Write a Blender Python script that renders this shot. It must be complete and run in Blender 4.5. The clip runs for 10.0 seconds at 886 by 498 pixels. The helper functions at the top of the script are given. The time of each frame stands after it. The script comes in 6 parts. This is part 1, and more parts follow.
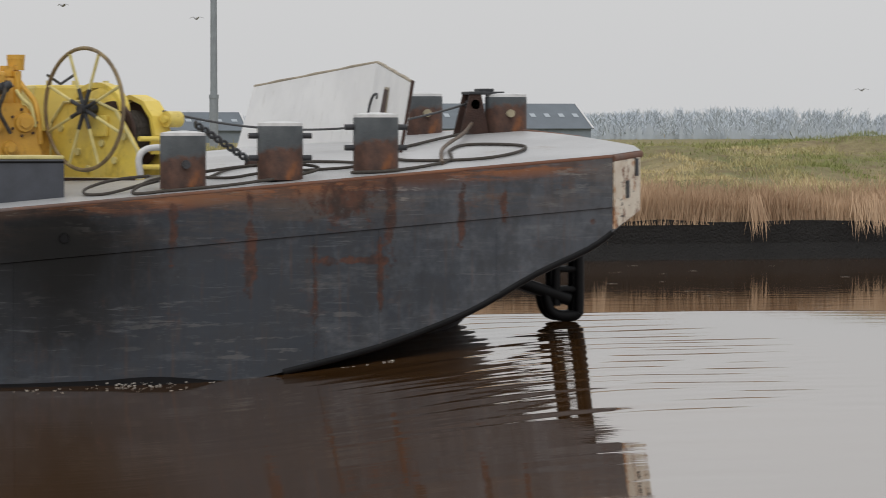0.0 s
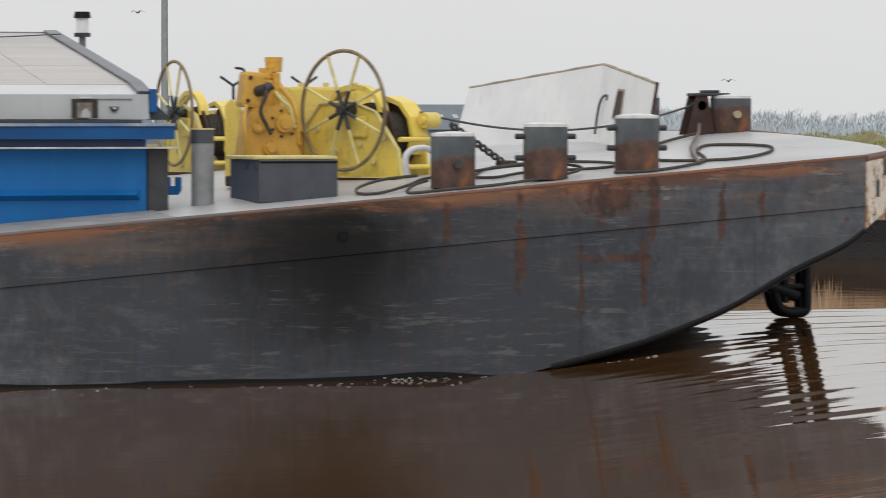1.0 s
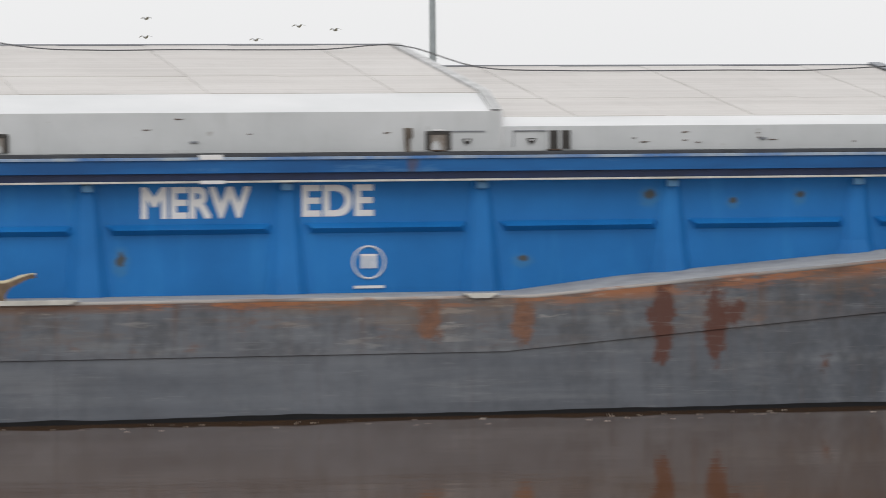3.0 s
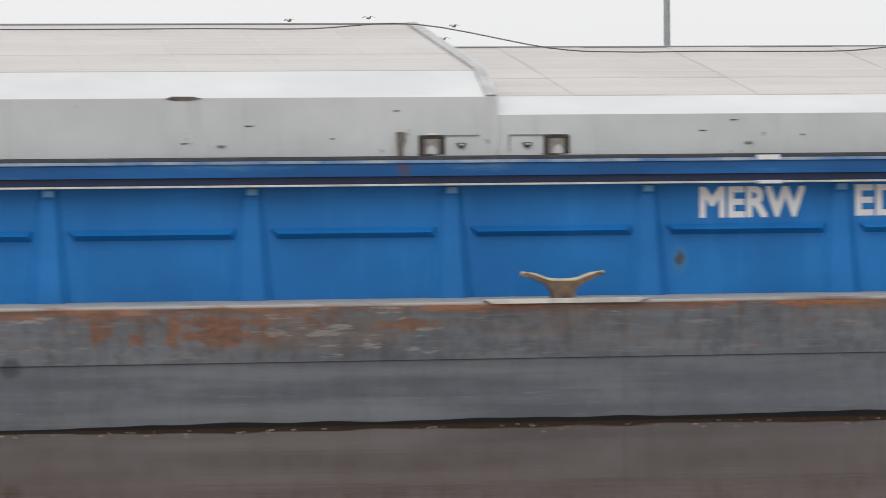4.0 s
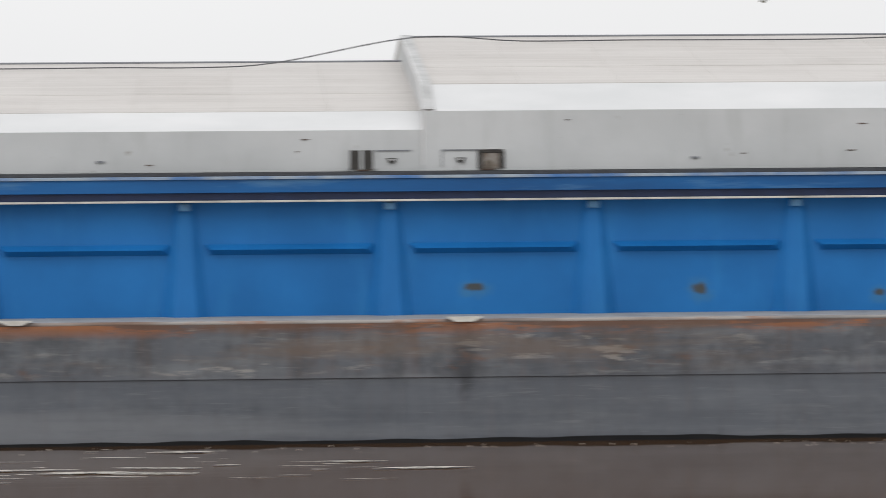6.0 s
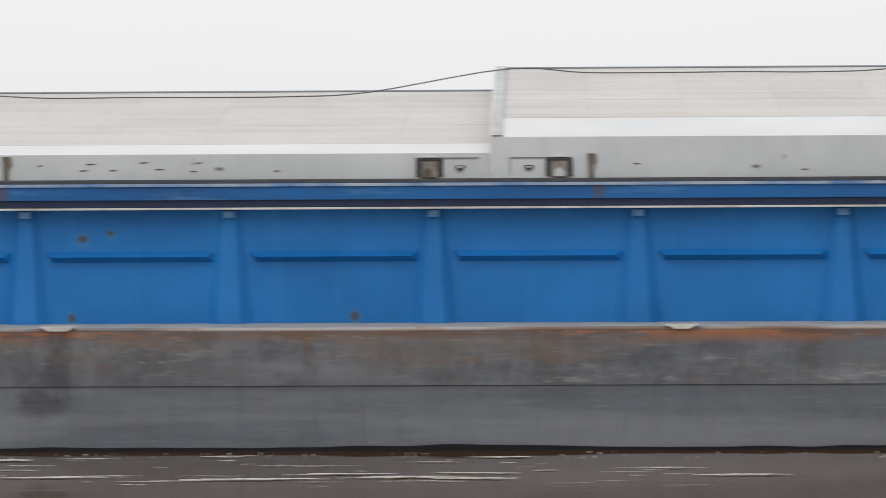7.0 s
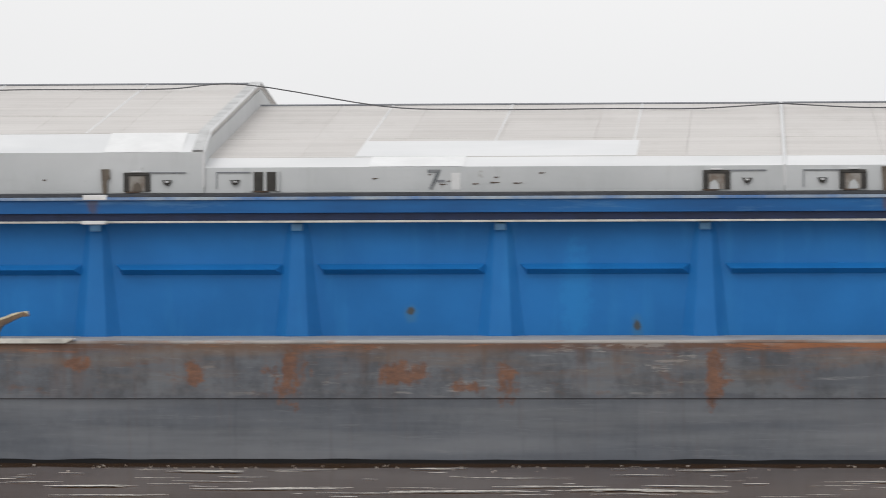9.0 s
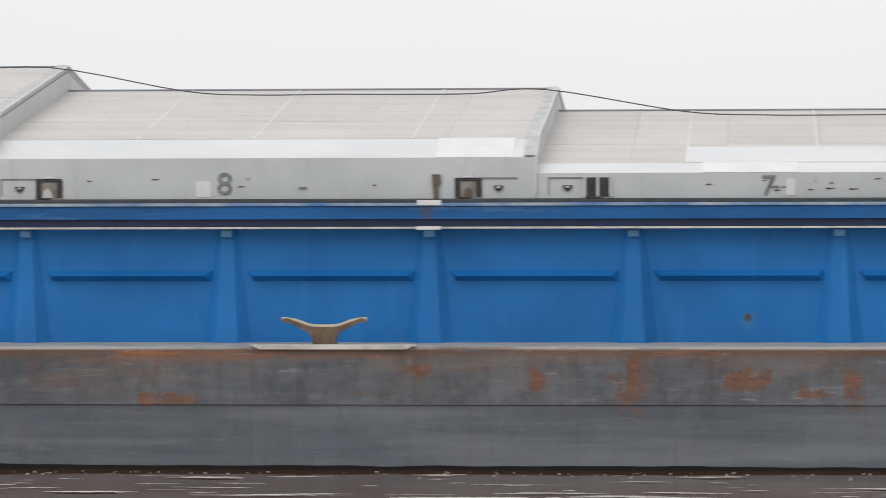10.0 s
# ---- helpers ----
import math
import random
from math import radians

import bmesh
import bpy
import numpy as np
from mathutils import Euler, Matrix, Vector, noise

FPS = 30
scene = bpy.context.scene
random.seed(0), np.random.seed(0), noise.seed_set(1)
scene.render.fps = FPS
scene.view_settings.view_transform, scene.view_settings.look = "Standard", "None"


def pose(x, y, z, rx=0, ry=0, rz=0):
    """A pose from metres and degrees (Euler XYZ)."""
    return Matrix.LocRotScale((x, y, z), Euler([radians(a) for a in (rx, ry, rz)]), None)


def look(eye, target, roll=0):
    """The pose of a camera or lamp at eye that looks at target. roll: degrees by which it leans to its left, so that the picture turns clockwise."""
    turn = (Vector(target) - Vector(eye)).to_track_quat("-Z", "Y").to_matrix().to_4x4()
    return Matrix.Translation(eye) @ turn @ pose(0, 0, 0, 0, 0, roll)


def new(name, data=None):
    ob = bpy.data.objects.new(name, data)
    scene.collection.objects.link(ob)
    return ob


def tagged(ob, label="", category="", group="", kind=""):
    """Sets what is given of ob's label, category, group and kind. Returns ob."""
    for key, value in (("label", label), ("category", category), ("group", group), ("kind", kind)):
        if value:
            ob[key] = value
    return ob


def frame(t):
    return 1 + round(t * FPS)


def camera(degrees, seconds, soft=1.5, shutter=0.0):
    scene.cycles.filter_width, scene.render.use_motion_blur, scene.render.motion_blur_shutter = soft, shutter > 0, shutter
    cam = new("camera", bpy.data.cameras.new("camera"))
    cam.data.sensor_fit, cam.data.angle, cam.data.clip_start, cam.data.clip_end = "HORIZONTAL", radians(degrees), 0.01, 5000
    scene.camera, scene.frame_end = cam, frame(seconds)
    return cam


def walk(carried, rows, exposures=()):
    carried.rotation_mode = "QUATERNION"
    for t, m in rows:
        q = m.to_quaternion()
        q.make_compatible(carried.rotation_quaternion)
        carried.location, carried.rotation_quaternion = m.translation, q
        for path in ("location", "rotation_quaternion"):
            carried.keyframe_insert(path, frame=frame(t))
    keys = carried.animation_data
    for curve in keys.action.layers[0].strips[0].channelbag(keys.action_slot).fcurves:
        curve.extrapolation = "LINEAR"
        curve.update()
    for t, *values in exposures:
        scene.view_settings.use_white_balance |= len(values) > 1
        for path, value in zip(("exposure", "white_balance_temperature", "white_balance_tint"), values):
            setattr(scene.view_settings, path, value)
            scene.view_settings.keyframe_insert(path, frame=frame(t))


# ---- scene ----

# ---------------------------------------------------------------- camera
EYE = Vector((0.0, 0.0, 2.258))
PANS = [  # seconds, yaw to the left, pitch, roll
    (0.0, -16.623, -1.731, -0.031),
    (0.5, -17.082, -1.783, 0.012),
    (1.0, -17.322, -1.718, -0.046),
    (1.5, -17.122, -1.576, -0.054),
    (2.0, -16.291, -1.334, -0.171),
    (2.5, -15.190, -1.254, -0.343),
    (2.7, -14.558, -1.255, -0.433),
    (3.8, -10.638, -1.214, -0.479),
    (4.0, -10.113, -1.191, -0.500),
    (4.5, -8.529, -1.132, -0.489),
    (5.0, -6.292, -1.128, -0.508),
    (5.5, -5.138, -1.032, -0.487),
    (5.7, -4.476, -1.014, -0.480),
    (6.8, 0.630, -0.881, -0.343),
    (7.0, 1.395, -0.863, -0.286),
    (7.5, 2.543, -0.864, -0.241),
    (8.0, 3.141, -0.821, -0.274),
    (8.5, 3.603, -0.787, -0.291),
    (9.0, 4.405, -0.670, -0.229),
    (9.5, 4.377, -0.599, -0.172),
    (10.0, 4.408, -0.575, -0.131),
]
cam = camera(12.65, 10.0, soft=0.9, shutter=0.3)


def aim(yaw, pitch, roll):
    way = Vector((-math.sin(radians(yaw)) * math.cos(radians(pitch)), math.cos(radians(yaw)) * math.cos(radians(pitch)), math.sin(radians(pitch))))
    return look(EYE, EYE + way * 10.0, roll)


walk(cam, [(t, aim(a, b, c)) for t, a, b, c in PANS],
     exposures=[(0.0, -0.46), (0.5, -0.42), (1.0, -0.22), (1.5, -0.1), (2.0, -0.02), (2.5, 0.0), (10.0, 0.0)])

# the barge sails along x: its own origin lies at the first rib of the coaming
START, SPEED, OFFING = 3.471, 2.970, 35.21

# ---------------------------------------------------------------- world and light
world = bpy.data.worlds.new("overcast")
scene.world = world
world.use_nodes = True
wt = world.node_tree
wt.nodes.clear()
w_out = wt.nodes.new("ShaderNodeOutputWorld")
w_bg = wt.nodes.new("ShaderNodeBackground")
w_sky = wt.nodes.new("ShaderNodeTexSky")
w_sky.sky_type, w_sky.sun_disc = "NISHITA", False
w_sky.sun_elevation, w_sky.sun_rotation = radians(42), radians(205)
w_sky.air_density, w_sky.dust_density = 2.0, 6.0
w_grey = wt.nodes.new("ShaderNodeHueSaturation")
w_grey.inputs["Saturation"].default_value = 0.05
w_grey.inputs["Value"].default_value = 0.10
w_co = wt.nodes.new("ShaderNodeTexCoord")
w_sep = wt.nodes.new("ShaderNodeSeparateXYZ")
w_ramp = wt.nodes.new("ShaderNodeValToRGB")
w_ramp.color_ramp.elements[0].position, w_ramp.color_ramp.elements[0].color = 0.0, (0.90, 0.905, 0.915, 1)
w_ramp.color_ramp.elements[1].position, w_ramp.color_ramp.elements[1].color = 1.0, (1.5, 1.52, 1.55, 1)
for at_, v_ in ((0.06, 0.97), (0.14, 1.0), (0.35, 1.12)):
    e_ = w_ramp.color_ramp.elements.new(at_)
    e_.color = (v_, v_, v_ * 1.005, 1)
w_noise = wt.nodes.new("ShaderNodeTexNoise")
w_noise.inputs["Scale"].default_value, w_noise.inputs["Detail"].default_value = 5.0, 4.0
w_mul = wt.nodes.new("ShaderNodeMapRange")
w_mul.inputs["To Min"].default_value, w_mul.inputs["To Max"].default_value = 0.96, 1.04
w_var = wt.nodes.new("ShaderNodeMix")
w_var.data_type, w_var.blend_type = "RGBA", "MULTIPLY"
w_var.inputs["Factor"].default_value = 1.0
w_mix = wt.nodes.new("ShaderNodeMix")
w_mix.data_type, w_mix.inputs["Factor"].default_value = "RGBA", 0.9
wl = wt.links.new
wl(w_co.outputs["Generated"], w_sep.inputs[0])
wl(w_sep.outputs["Z"], w_ramp.inputs["Fac"])
wl(w_co.outputs["Generated"], w_noise.inputs["Vector"])
wl(w_noise.outputs["Fac"], w_mul.inputs["Value"])
wl(w_ramp.outputs["Color"], w_var.inputs["A"])
wl(w_mul.outputs["Result"], w_var.inputs["B"])
wl(w_sky.outputs[0], w_grey.inputs["Color"])
wl(w_grey.outputs[0], w_mix.inputs["A"])
wl(w_var.outputs["Result"], w_mix.inputs["B"])
wl(w_mix.outputs["Result"], w_bg.inputs["Color"])
w_bg.inputs["Strength"].default_value = 1.0
wl(w_bg.outputs[0], w_out.inputs[0])

sun = new("sun", bpy.data.lights.new("sun", "SUN"))
sun.data.energy, sun.data.angle, sun.data.color = 0.7, radians(35), (1.0, 0.97, 0.93)
sun.matrix_world = look((-20, -40, 40), (0, 0, 0))


# ---------------------------------------------------------------- materials
class Mat:
    """A node material with a Principled shader, built step by step."""

    def __init__(self, name, rough=0.6, metal=0.0, spec=0.5):
        self.m = bpy.data.materials.new(name)
        self.m.use_nodes = True
        self.t = self.m.node_tree
        self.b = self.t.nodes["Principled BSDF"]
        self.b.inputs["Roughness"].default_value = rough
        self.b.inputs["Metallic"].default_value = metal
        self.b.inputs["Specular IOR Level"].default_value = spec
        self.co = self.t.nodes.new("ShaderNodeTexCoord").outputs["Object"]

    def link(self, a, b):
        self.t.links.new(a, b)

    def stretch(self, sx, sy, sz):
        n = self.t.nodes.new("ShaderNodeMapping")
        n.inputs["Scale"].default_value = (sx, sy, sz)
        self.link(self.co, n.inputs["Vector"])
        return n.outputs[0]

    def noise(self, scale, detail=4.0, vec=None, lo=0.35, hi=0.65, rough=0.55):
        n = self.t.nodes.new("ShaderNodeTexNoise")
        n.inputs["Scale"].default_value, n.inputs["Detail"].default_value, n.inputs["Roughness"].default_value = scale, detail, rough
        self.link(vec or self.co, n.inputs["Vector"])
        r = self.t.nodes.new("ShaderNodeMapRange")
        r.inputs["From Min"].default_value, r.inputs["From Max"].default_value = lo, hi
        self.link(n.outputs["Fac"], r.inputs["Value"])
        return r.outputs["Result"]

    def math(self, op, a, b=None):
        n = self.t.nodes.new("ShaderNodeMath")
        n.operation = op
        n.use_clamp = op in ("ADD", "SUBTRACT", "MULTIPLY")
        for i, v in enumerate((a, b)):
            if v is None:
                continue
            if isinstance(v, (int, float)):
                n.inputs[i].default_value = v
            else:
                self.link(v, n.inputs[i])
        return n.outputs[0]

    def mix(self, fac, a, b):
        n = self.t.nodes.new("ShaderNodeMix")
        n.data_type = "RGBA"
        for key, v in (("Factor", fac), ("A", a), ("B", b)):
            if isinstance(v, tuple):
                n.inputs[key].default_value = (*v, 1) if len(v) == 3 else v
            elif isinstance(v, (int, float)):
                n.inputs[key].default_value = v
            else:
                self.link(v, n.inputs[key])
        return n.outputs["Result"]

    def color(self, c):
        if isinstance(c, tuple):
            self.b.inputs["Base Color"].default_value = (*c, 1)
        else:
            self.link(c, self.b.inputs["Base Color"])
        return self

    def bump(self, h, dist=0.005, strength=0.6):
        n = self.t.nodes.new("ShaderNodeBump")
        n.inputs["Strength"].default_value, n.inputs["Distance"].default_value = strength, dist
        self.link(h, n.inputs["Height"])
        self.link(n.outputs[0], self.b.inputs["Normal"])
        return self

    def rough(self, r):
        self.link(r, self.b.inputs["Roughness"])
        return self

    def island(self, amount=0.15):
        g = self.t.nodes.new("ShaderNodeNewGeometry")
        r = self.t.nodes.new("ShaderNodeMapRange")
        r.inputs["To Min"].default_value, r.inputs["To Max"].default_value = 0.0, amount
        self.link(g.outputs["Random Per Island"], r.inputs["Value"])
        return r.outputs["Result"]

    def stain(self, x, z, rx, rz, edge, inner=0.55):
        """A soft-edged patch round (x, z) of the side of the barge, frayed by the noise edge."""
        n = self.t.nodes.new("ShaderNodeMapping")
        n.vector_type = "TEXTURE"
        n.inputs["Location"].default_value = (x, 0, z)
        n.inputs["Scale"].default_value = (rx, 1000, rz)
        self.link(self.co, n.inputs["Vector"])
        le = self.t.nodes.new("ShaderNodeVectorMath")
        le.operation = "LENGTH"
        self.link(n.outputs[0], le.inputs[0])
        s = self.math("ADD", le.outputs["Value"], edge)
        r = self.t.nodes.new("ShaderNodeMapRange")
        r.inputs["From Min"].default_value, r.inputs["From Max"].default_value = 1.0, inner
        s.node.use_clamp = False
        self.link(s, r.inputs["Value"])
        return r.outputs["Result"]


def plain(name, col, rough=0.6, metal=0.0, vary=0.25, scale=6.0, bump=0.0, dark=None):
    """Paint or metal with mottling at two scales."""
    k = Mat(name, rough, metal)
    d = dark or tuple(c * (1 - vary) for c in col)
    c1 = k.mix(k.noise(scale), d, col)
    c2 = k.mix(k.math("MULTIPLY", k.noise(scale * 9, 6.0), vary * 0.8), c1, tuple(c * 0.6 for c in col))
    k.color(c2)
    if bump:
        k.bump(k.noise(scale * 8, 5.0), bump)
    return k.m


def chipped(name, col, dark, grime, rough=0.45):
    """Old machine paint: faded, chipped to rust, greasy in patches."""
    k = Mat(name, rough)
    c = k.mix(k.noise(3.0, 5.0), dark, col)
    c = k.mix(k.math("MULTIPLY", k.noise(5.0, 9.0, k.stretch(1, 1, 0.6), 0.54, 0.66, 0.7), 0.6), c, grime)
    c = k.mix(k.noise(11.0, 9.0, None, 0.63, 0.68, 0.75), c, (0.085, 0.05, 0.03))
    k.color(c).bump(k.noise(18, 5.0), 0.003)
    return k.m




def hull_paint():
    """Scuffed blue-grey hull paint with streaks, bare scratches, soot and rust."""
    k = Mat("hull_paint", 0.55, 0.0, 0.22)
    long_, tall = k.stretch(0.35, 1, 3.0), k.stretch(3.0, 1, 0.35)
    base = k.mix(k.noise(0.9, 5.0, lo=0.3, hi=0.7), (0.068, 0.075, 0.088), (0.116, 0.125, 0.142))
    base = k.mix(k.math("MULTIPLY", k.noise(3.0, 6.0, long_, 0.48, 0.75), 0.55), base, (0.17, 0.18, 0.19))
    base = k.mix(k.math("MULTIPLY", k.noise(1.6, 5.0, tall, 0.5, 0.8), 0.6), base, (0.06, 0.062, 0.068))
    # paler scuffs along the side
    scuff = k.noise(6.0, 9.0, k.stretch(0.25, 1, 2.6), 0.60, 0.68, 0.7)
    base = k.mix(k.math("MULTIPLY", scuff, 0.42), base, (0.25, 0.25, 0.25))
    edge = k.noise(4.0, 9.0, k.stretch(1.3, 1, 0.9), 0.32, 0.68, 0.75)
    edge = k.math("MULTIPLY", k.math("SUBTRACT", edge, 0.35), 1.5)
    for n_ in (edge.node, edge.node.inputs[0].links[0].from_node):
        n_.use_clamp = False
    # a darker, bluer tone towards the bow
    base = k.mix(k.math("MULTIPLY", k.stain(3.4, 0.8, 5.6, 2.6, k.math("MULTIPLY", edge, 0.4)), 0.86), base, (0.034, 0.040, 0.050))
    # fine blotches, runs and bare spots
    base = k.mix(k.math("MULTIPLY", k.noise(5.0, 9.0, k.stretch(1.0, 1, 0.8), 0.47, 0.60, 0.72), 0.5), base, (0.045, 0.046, 0.050))
    base = k.mix(k.math("MULTIPLY", k.noise(2.2, 9.0, k.stretch(0.5, 1, 1.6), 0.55, 0.70, 0.72), 0.35), base, (0.16, 0.165, 0.175))
    base = k.mix(k.math("MULTIPLY", k.noise(9.0, 6.0, k.stretch(2.6, 1, 0.16), 0.58, 0.70), 0.32), base, (0.11, 0.062, 0.042))
    # soot round the outlet near the bow
    soot = k.stain(3.2, 0.95, 1.3, 1.0, k.math("MULTIPLY", edge, 0.22))
    base = k.mix(k.math("MULTIPLY", soot, 0.7), base, (0.010, 0.010, 0.011))
    soot = k.stain(3.33, 1.22, 0.5, 0.42, k.math("MULTIPLY", edge, 0.2))
    base = k.mix(k.math("MULTIPLY", soot, 0.85), base, (0.006, 0.006, 0.006))
    # rust that runs down from the gunwale, which rises towards the bow
    sp = k.t.nodes.new("ShaderNodeSeparateXYZ")
    k.link(k.co, sp.inputs[0])
    rise = k.math("MULTIPLY", k.math("MAXIMUM", k.math("ADD", sp.outputs["X"], 3.13), 0.0), 0.081)
    for q in (rise.node, rise.node.inputs[0].links[0].from_node, rise.node.inputs[0].links[0].from_node.inputs[0].links[0].from_node):
        q.use_clamp = False
    below = k.math("SUBTRACT", k.math("SUBTRACT", sp.outputs["Z"], rise), 1.083)
    below.node.use_clamp = False
    below.node.inputs[0].links[0].from_node.use_clamp = False

    def fade(lo, hi):
        r = k.t.nodes.new("ShaderNodeMapRange")
        r.inputs["From Min"].default_value, r.inputs["From Max"].default_value = lo, hi
        k.link(below, r.inputs["Value"])
        return r.outputs["Result"]

    band = k.math("MULTIPLY", fade(-0.13, -0.07), k.noise(1.7, 8.0, k.stretch(0.5, 1, 1.6), 0.38, 0.50, 0.7))
    base = k.mix(k.math("MULTIPLY", band, 0.88), base, (0.115, 0.062, 0.042))
    bow = k.math("MULTIPLY", k.stain(6.0, 1.6, 2.7, 1.2, k.math("MULTIPLY", edge, 0.3)), k.noise(2.6, 8.0, k.stretch(0.7, 1, 1.2), 0.36, 0.54, 0.7))
    base = k.mix(k.math("MULTIPLY", k.math("MULTIPLY", bow, fade(-0.20, -0.06)), 0.75), base, (0.115, 0.050, 0.030))
    runs = k.math("MULTIPLY", fade(-0.62, -0.05), k.noise(3.2, 7.0, k.stretch(1.6, 1, 0.12), 0.57, 0.68, 0.6))
    base = k.mix(k.math("MULTIPLY", runs, 0.7), base, (0.085, 0.048, 0.034))
    hot = k.math("MULTIPLY", fade(-0.17, -0.06), k.noise(2.0, 9.0, k.stretch(0.32, 1, 2.6), 0.51, 0.56, 0.74))
    base = k.mix(k.math("MULTIPLY", hot, 0.8), base, (0.27, 0.105, 0.045))
    pale = k.math("MULTIPLY", fade(-0.40, -0.02), k.noise(4.0, 9.0, k.stretch(0.5, 1, 2.8), 0.60, 0.66, 0.72))
    base = k.mix(k.math("MULTIPLY", pale, 0.55), base, (0.28, 0.26, 0.235))
    # the lower strake was painted later: smoother, faintly banded along its length
    aft = k.t.nodes.new("ShaderNodeMapRange")
    aft.inputs["From Min"].default_value, aft.inputs["From Max"].default_value = 1.0, -4.0
    k.link(sp.outputs["X"], aft.inputs["Value"])
    fresh = k.mix(k.noise(2.2, 4.0, k.stretch(0.12, 1, 3.0), 0.3, 0.7), (0.066, 0.074, 0.089), (0.110, 0.120, 0.139))
    low = k.math("MULTIPLY", k.math("SUBTRACT", 1.0, fade(-0.515, -0.505)), aft.outputs["Result"])
    base = k.mix(k.math("MULTIPLY", low, 0.6), base, fresh)
    for x, z, rx, rz in ((-28.42, 0.72, 0.20, 0.42), (-19.2, 0.70, 0.20, 0.40), (-28.6, 0.42, 0.3, 0.2), (-13.0, 0.55, 0.12, 0.12)):
        base = k.mix(k.math("MULTIPLY", k.stain(x, z, rx, rz, k.math("MULTIPLY", edge, 0.5)), 0.7), base, (0.032, 0.034, 0.040))
    # rust: a thin general bloom, and patches
    bloom = k.noise(2.6, 10.0, k.stretch(0.8, 1, 1.5), 0.57, 0.66, 0.78)
    bow_side = k.t.nodes.new("ShaderNodeMapRange")
    bow_side.inputs["From Min"].default_value, bow_side.inputs["From Max"].default_value = -2.0, 4.0
    bow_side.inputs["To Max"].default_value = 0.35
    k.link(sp.outputs["X"], bow_side.inputs["Value"])
    upper = k.math("MAXIMUM", fade(-0.52, -0.45), bow_side.outputs["Result"])
    base = k.mix(k.math("MULTIPLY", k.math("MULTIPLY", bloom, upper), 0.5), base, (0.13, 0.060, 0.034))
    # bare, pale scrapes in clusters along the upper strake
    herd = k.noise(0.55, 3.0, k.stretch(1, 1, 2.0), 0.46, 0.60)
    bare = k.math("MULTIPLY", k.noise(5.0, 10.0, k.stretch(0.45, 1, 2.2), 0.575, 0.615, 0.7), herd)
    base = k.mix(k.math("MULTIPLY", k.math("MULTIPLY", bare, upper), 0.52), base, (0.30, 0.285, 0.265))
    brown = k.math("MULTIPLY", k.noise(1.2, 8.0, k.stretch(0.35, 1, 2.2), 0.47, 0.60, 0.7), fade(-0.52, -0.30))
    base = k.mix(k.math("MULTIPLY", brown, 0.45), base, (0.150, 0.105, 0.075))
    lit = k.math("MULTIPLY", k.noise(0.8, 5.0, k.stretch(0.25, 1, 3.0), 0.50, 0.62), k.math("SUBTRACT", 1.0, fade(-0.6, -0.5)))
    base = k.mix(k.math("MULTIPLY", k.math("MULTIPLY", lit, aft.outputs["Result"]), 0.35), base, (0.20, 0.205, 0.215))
    patches = [(-2.15, 0.72, 0.10, 0.42), (-1.66, 0.80, 0.13, 0.44), (-1.48, 0.86, 0.10, 0.13), (-0.6, 0.40, 0.10, 0.13),
               (-34.2, 0.80, 0.16, 0.30), (-33.2, 0.78, 0.17, 0.11), (-32.3, 0.70, 0.10, 0.20), (-32.6, 0.66, 0.15, 0.08),
               (-36.05, 0.88, 0.20, 0.06), (-35.0, 0.78, 0.08, 0.10), (-14.3, 0.80, 0.12, 0.28), (-14.4, 0.66, 0.30, 0.06),
               (-11.2, 0.92, 0.65, 0.08), (-11.3, 0.80, 0.60, 0.10), (-12.2, 0.90, 0.12, 0.2), (-9.6, 0.88, 0.3, 0.06),
               (-30.5, 0.80, 0.12, 0.26), (5.0, 1.25, 0.07, 0.5), (6.3, 1.45, 0.09, 0.5), (5.8, 1.58, 0.5, 0.20),
               (4.3, 1.30, 0.06, 0.35), (6.95, 1.5, 0.06, 0.32), (7.35, 1.58, 0.05, 0.18), (6.2, 0.75, 0.04, 0.5), (5.6, 0.75, 0.05, 0.4),
               (8.2, 1.42, 0.06, 0.04), (6.0, 1.08, 0.5, 0.04), (-4.3, 0.86, 0.12, 0.2), (-3.4, 0.85, 0.1, 0.2), (-38.2, 0.62, 0.22, 0.07)]
    crumble = k.noise(6.5, 10.0, k.stretch(1.4, 1, 0.7), 0.36, 0.46, 0.78)
    warm = k.mix(k.noise(8.0, 9.0, k.stretch(0.6, 1, 1.2), 0.38, 0.62, 0.75), (0.085, 0.042, 0.029), (0.19, 0.090, 0.050))
    rust_red = k.mix(k.noise(7.0, 8.0, None, 0.42, 0.60, 0.7), (0.040, 0.024, 0.020), (0.098, 0.042, 0.027))
    for x, z, rx, rz in patches:
        wide = 1.35 if x < 3 else 0.95
        s = k.stain(x, z, rx * wide, rz * 1.2, edge, 0.72)
        tone = warm if x < -3 else rust_red
        if -2.5 < x < -1.4:
            base = k.mix(k.math("MULTIPLY", s, 0.92), base, (0.075, 0.030, 0.021))
        else:
            base = k.mix(k.math("MULTIPLY", k.math("MULTIPLY", s, crumble), 0.85), base, tone)
    # fine bright scratches and dull drips over everything
    scratch = k.noise(11.0, 10.0, k.stretch(0.16, 1, 2.2), 0.58, 0.65, 0.74)
    base = k.mix(k.math("MULTIPLY", scratch, 0.32), base, (0.17, 0.175, 0.185))
    spots = k.noise(7.0, 10.0, k.stretch(1.0, 1, 0.55), 0.61, 0.68, 0.78)
    base = k.mix(k.math("MULTIPLY", spots, 0.35), base, (0.15, 0.155, 0.165))
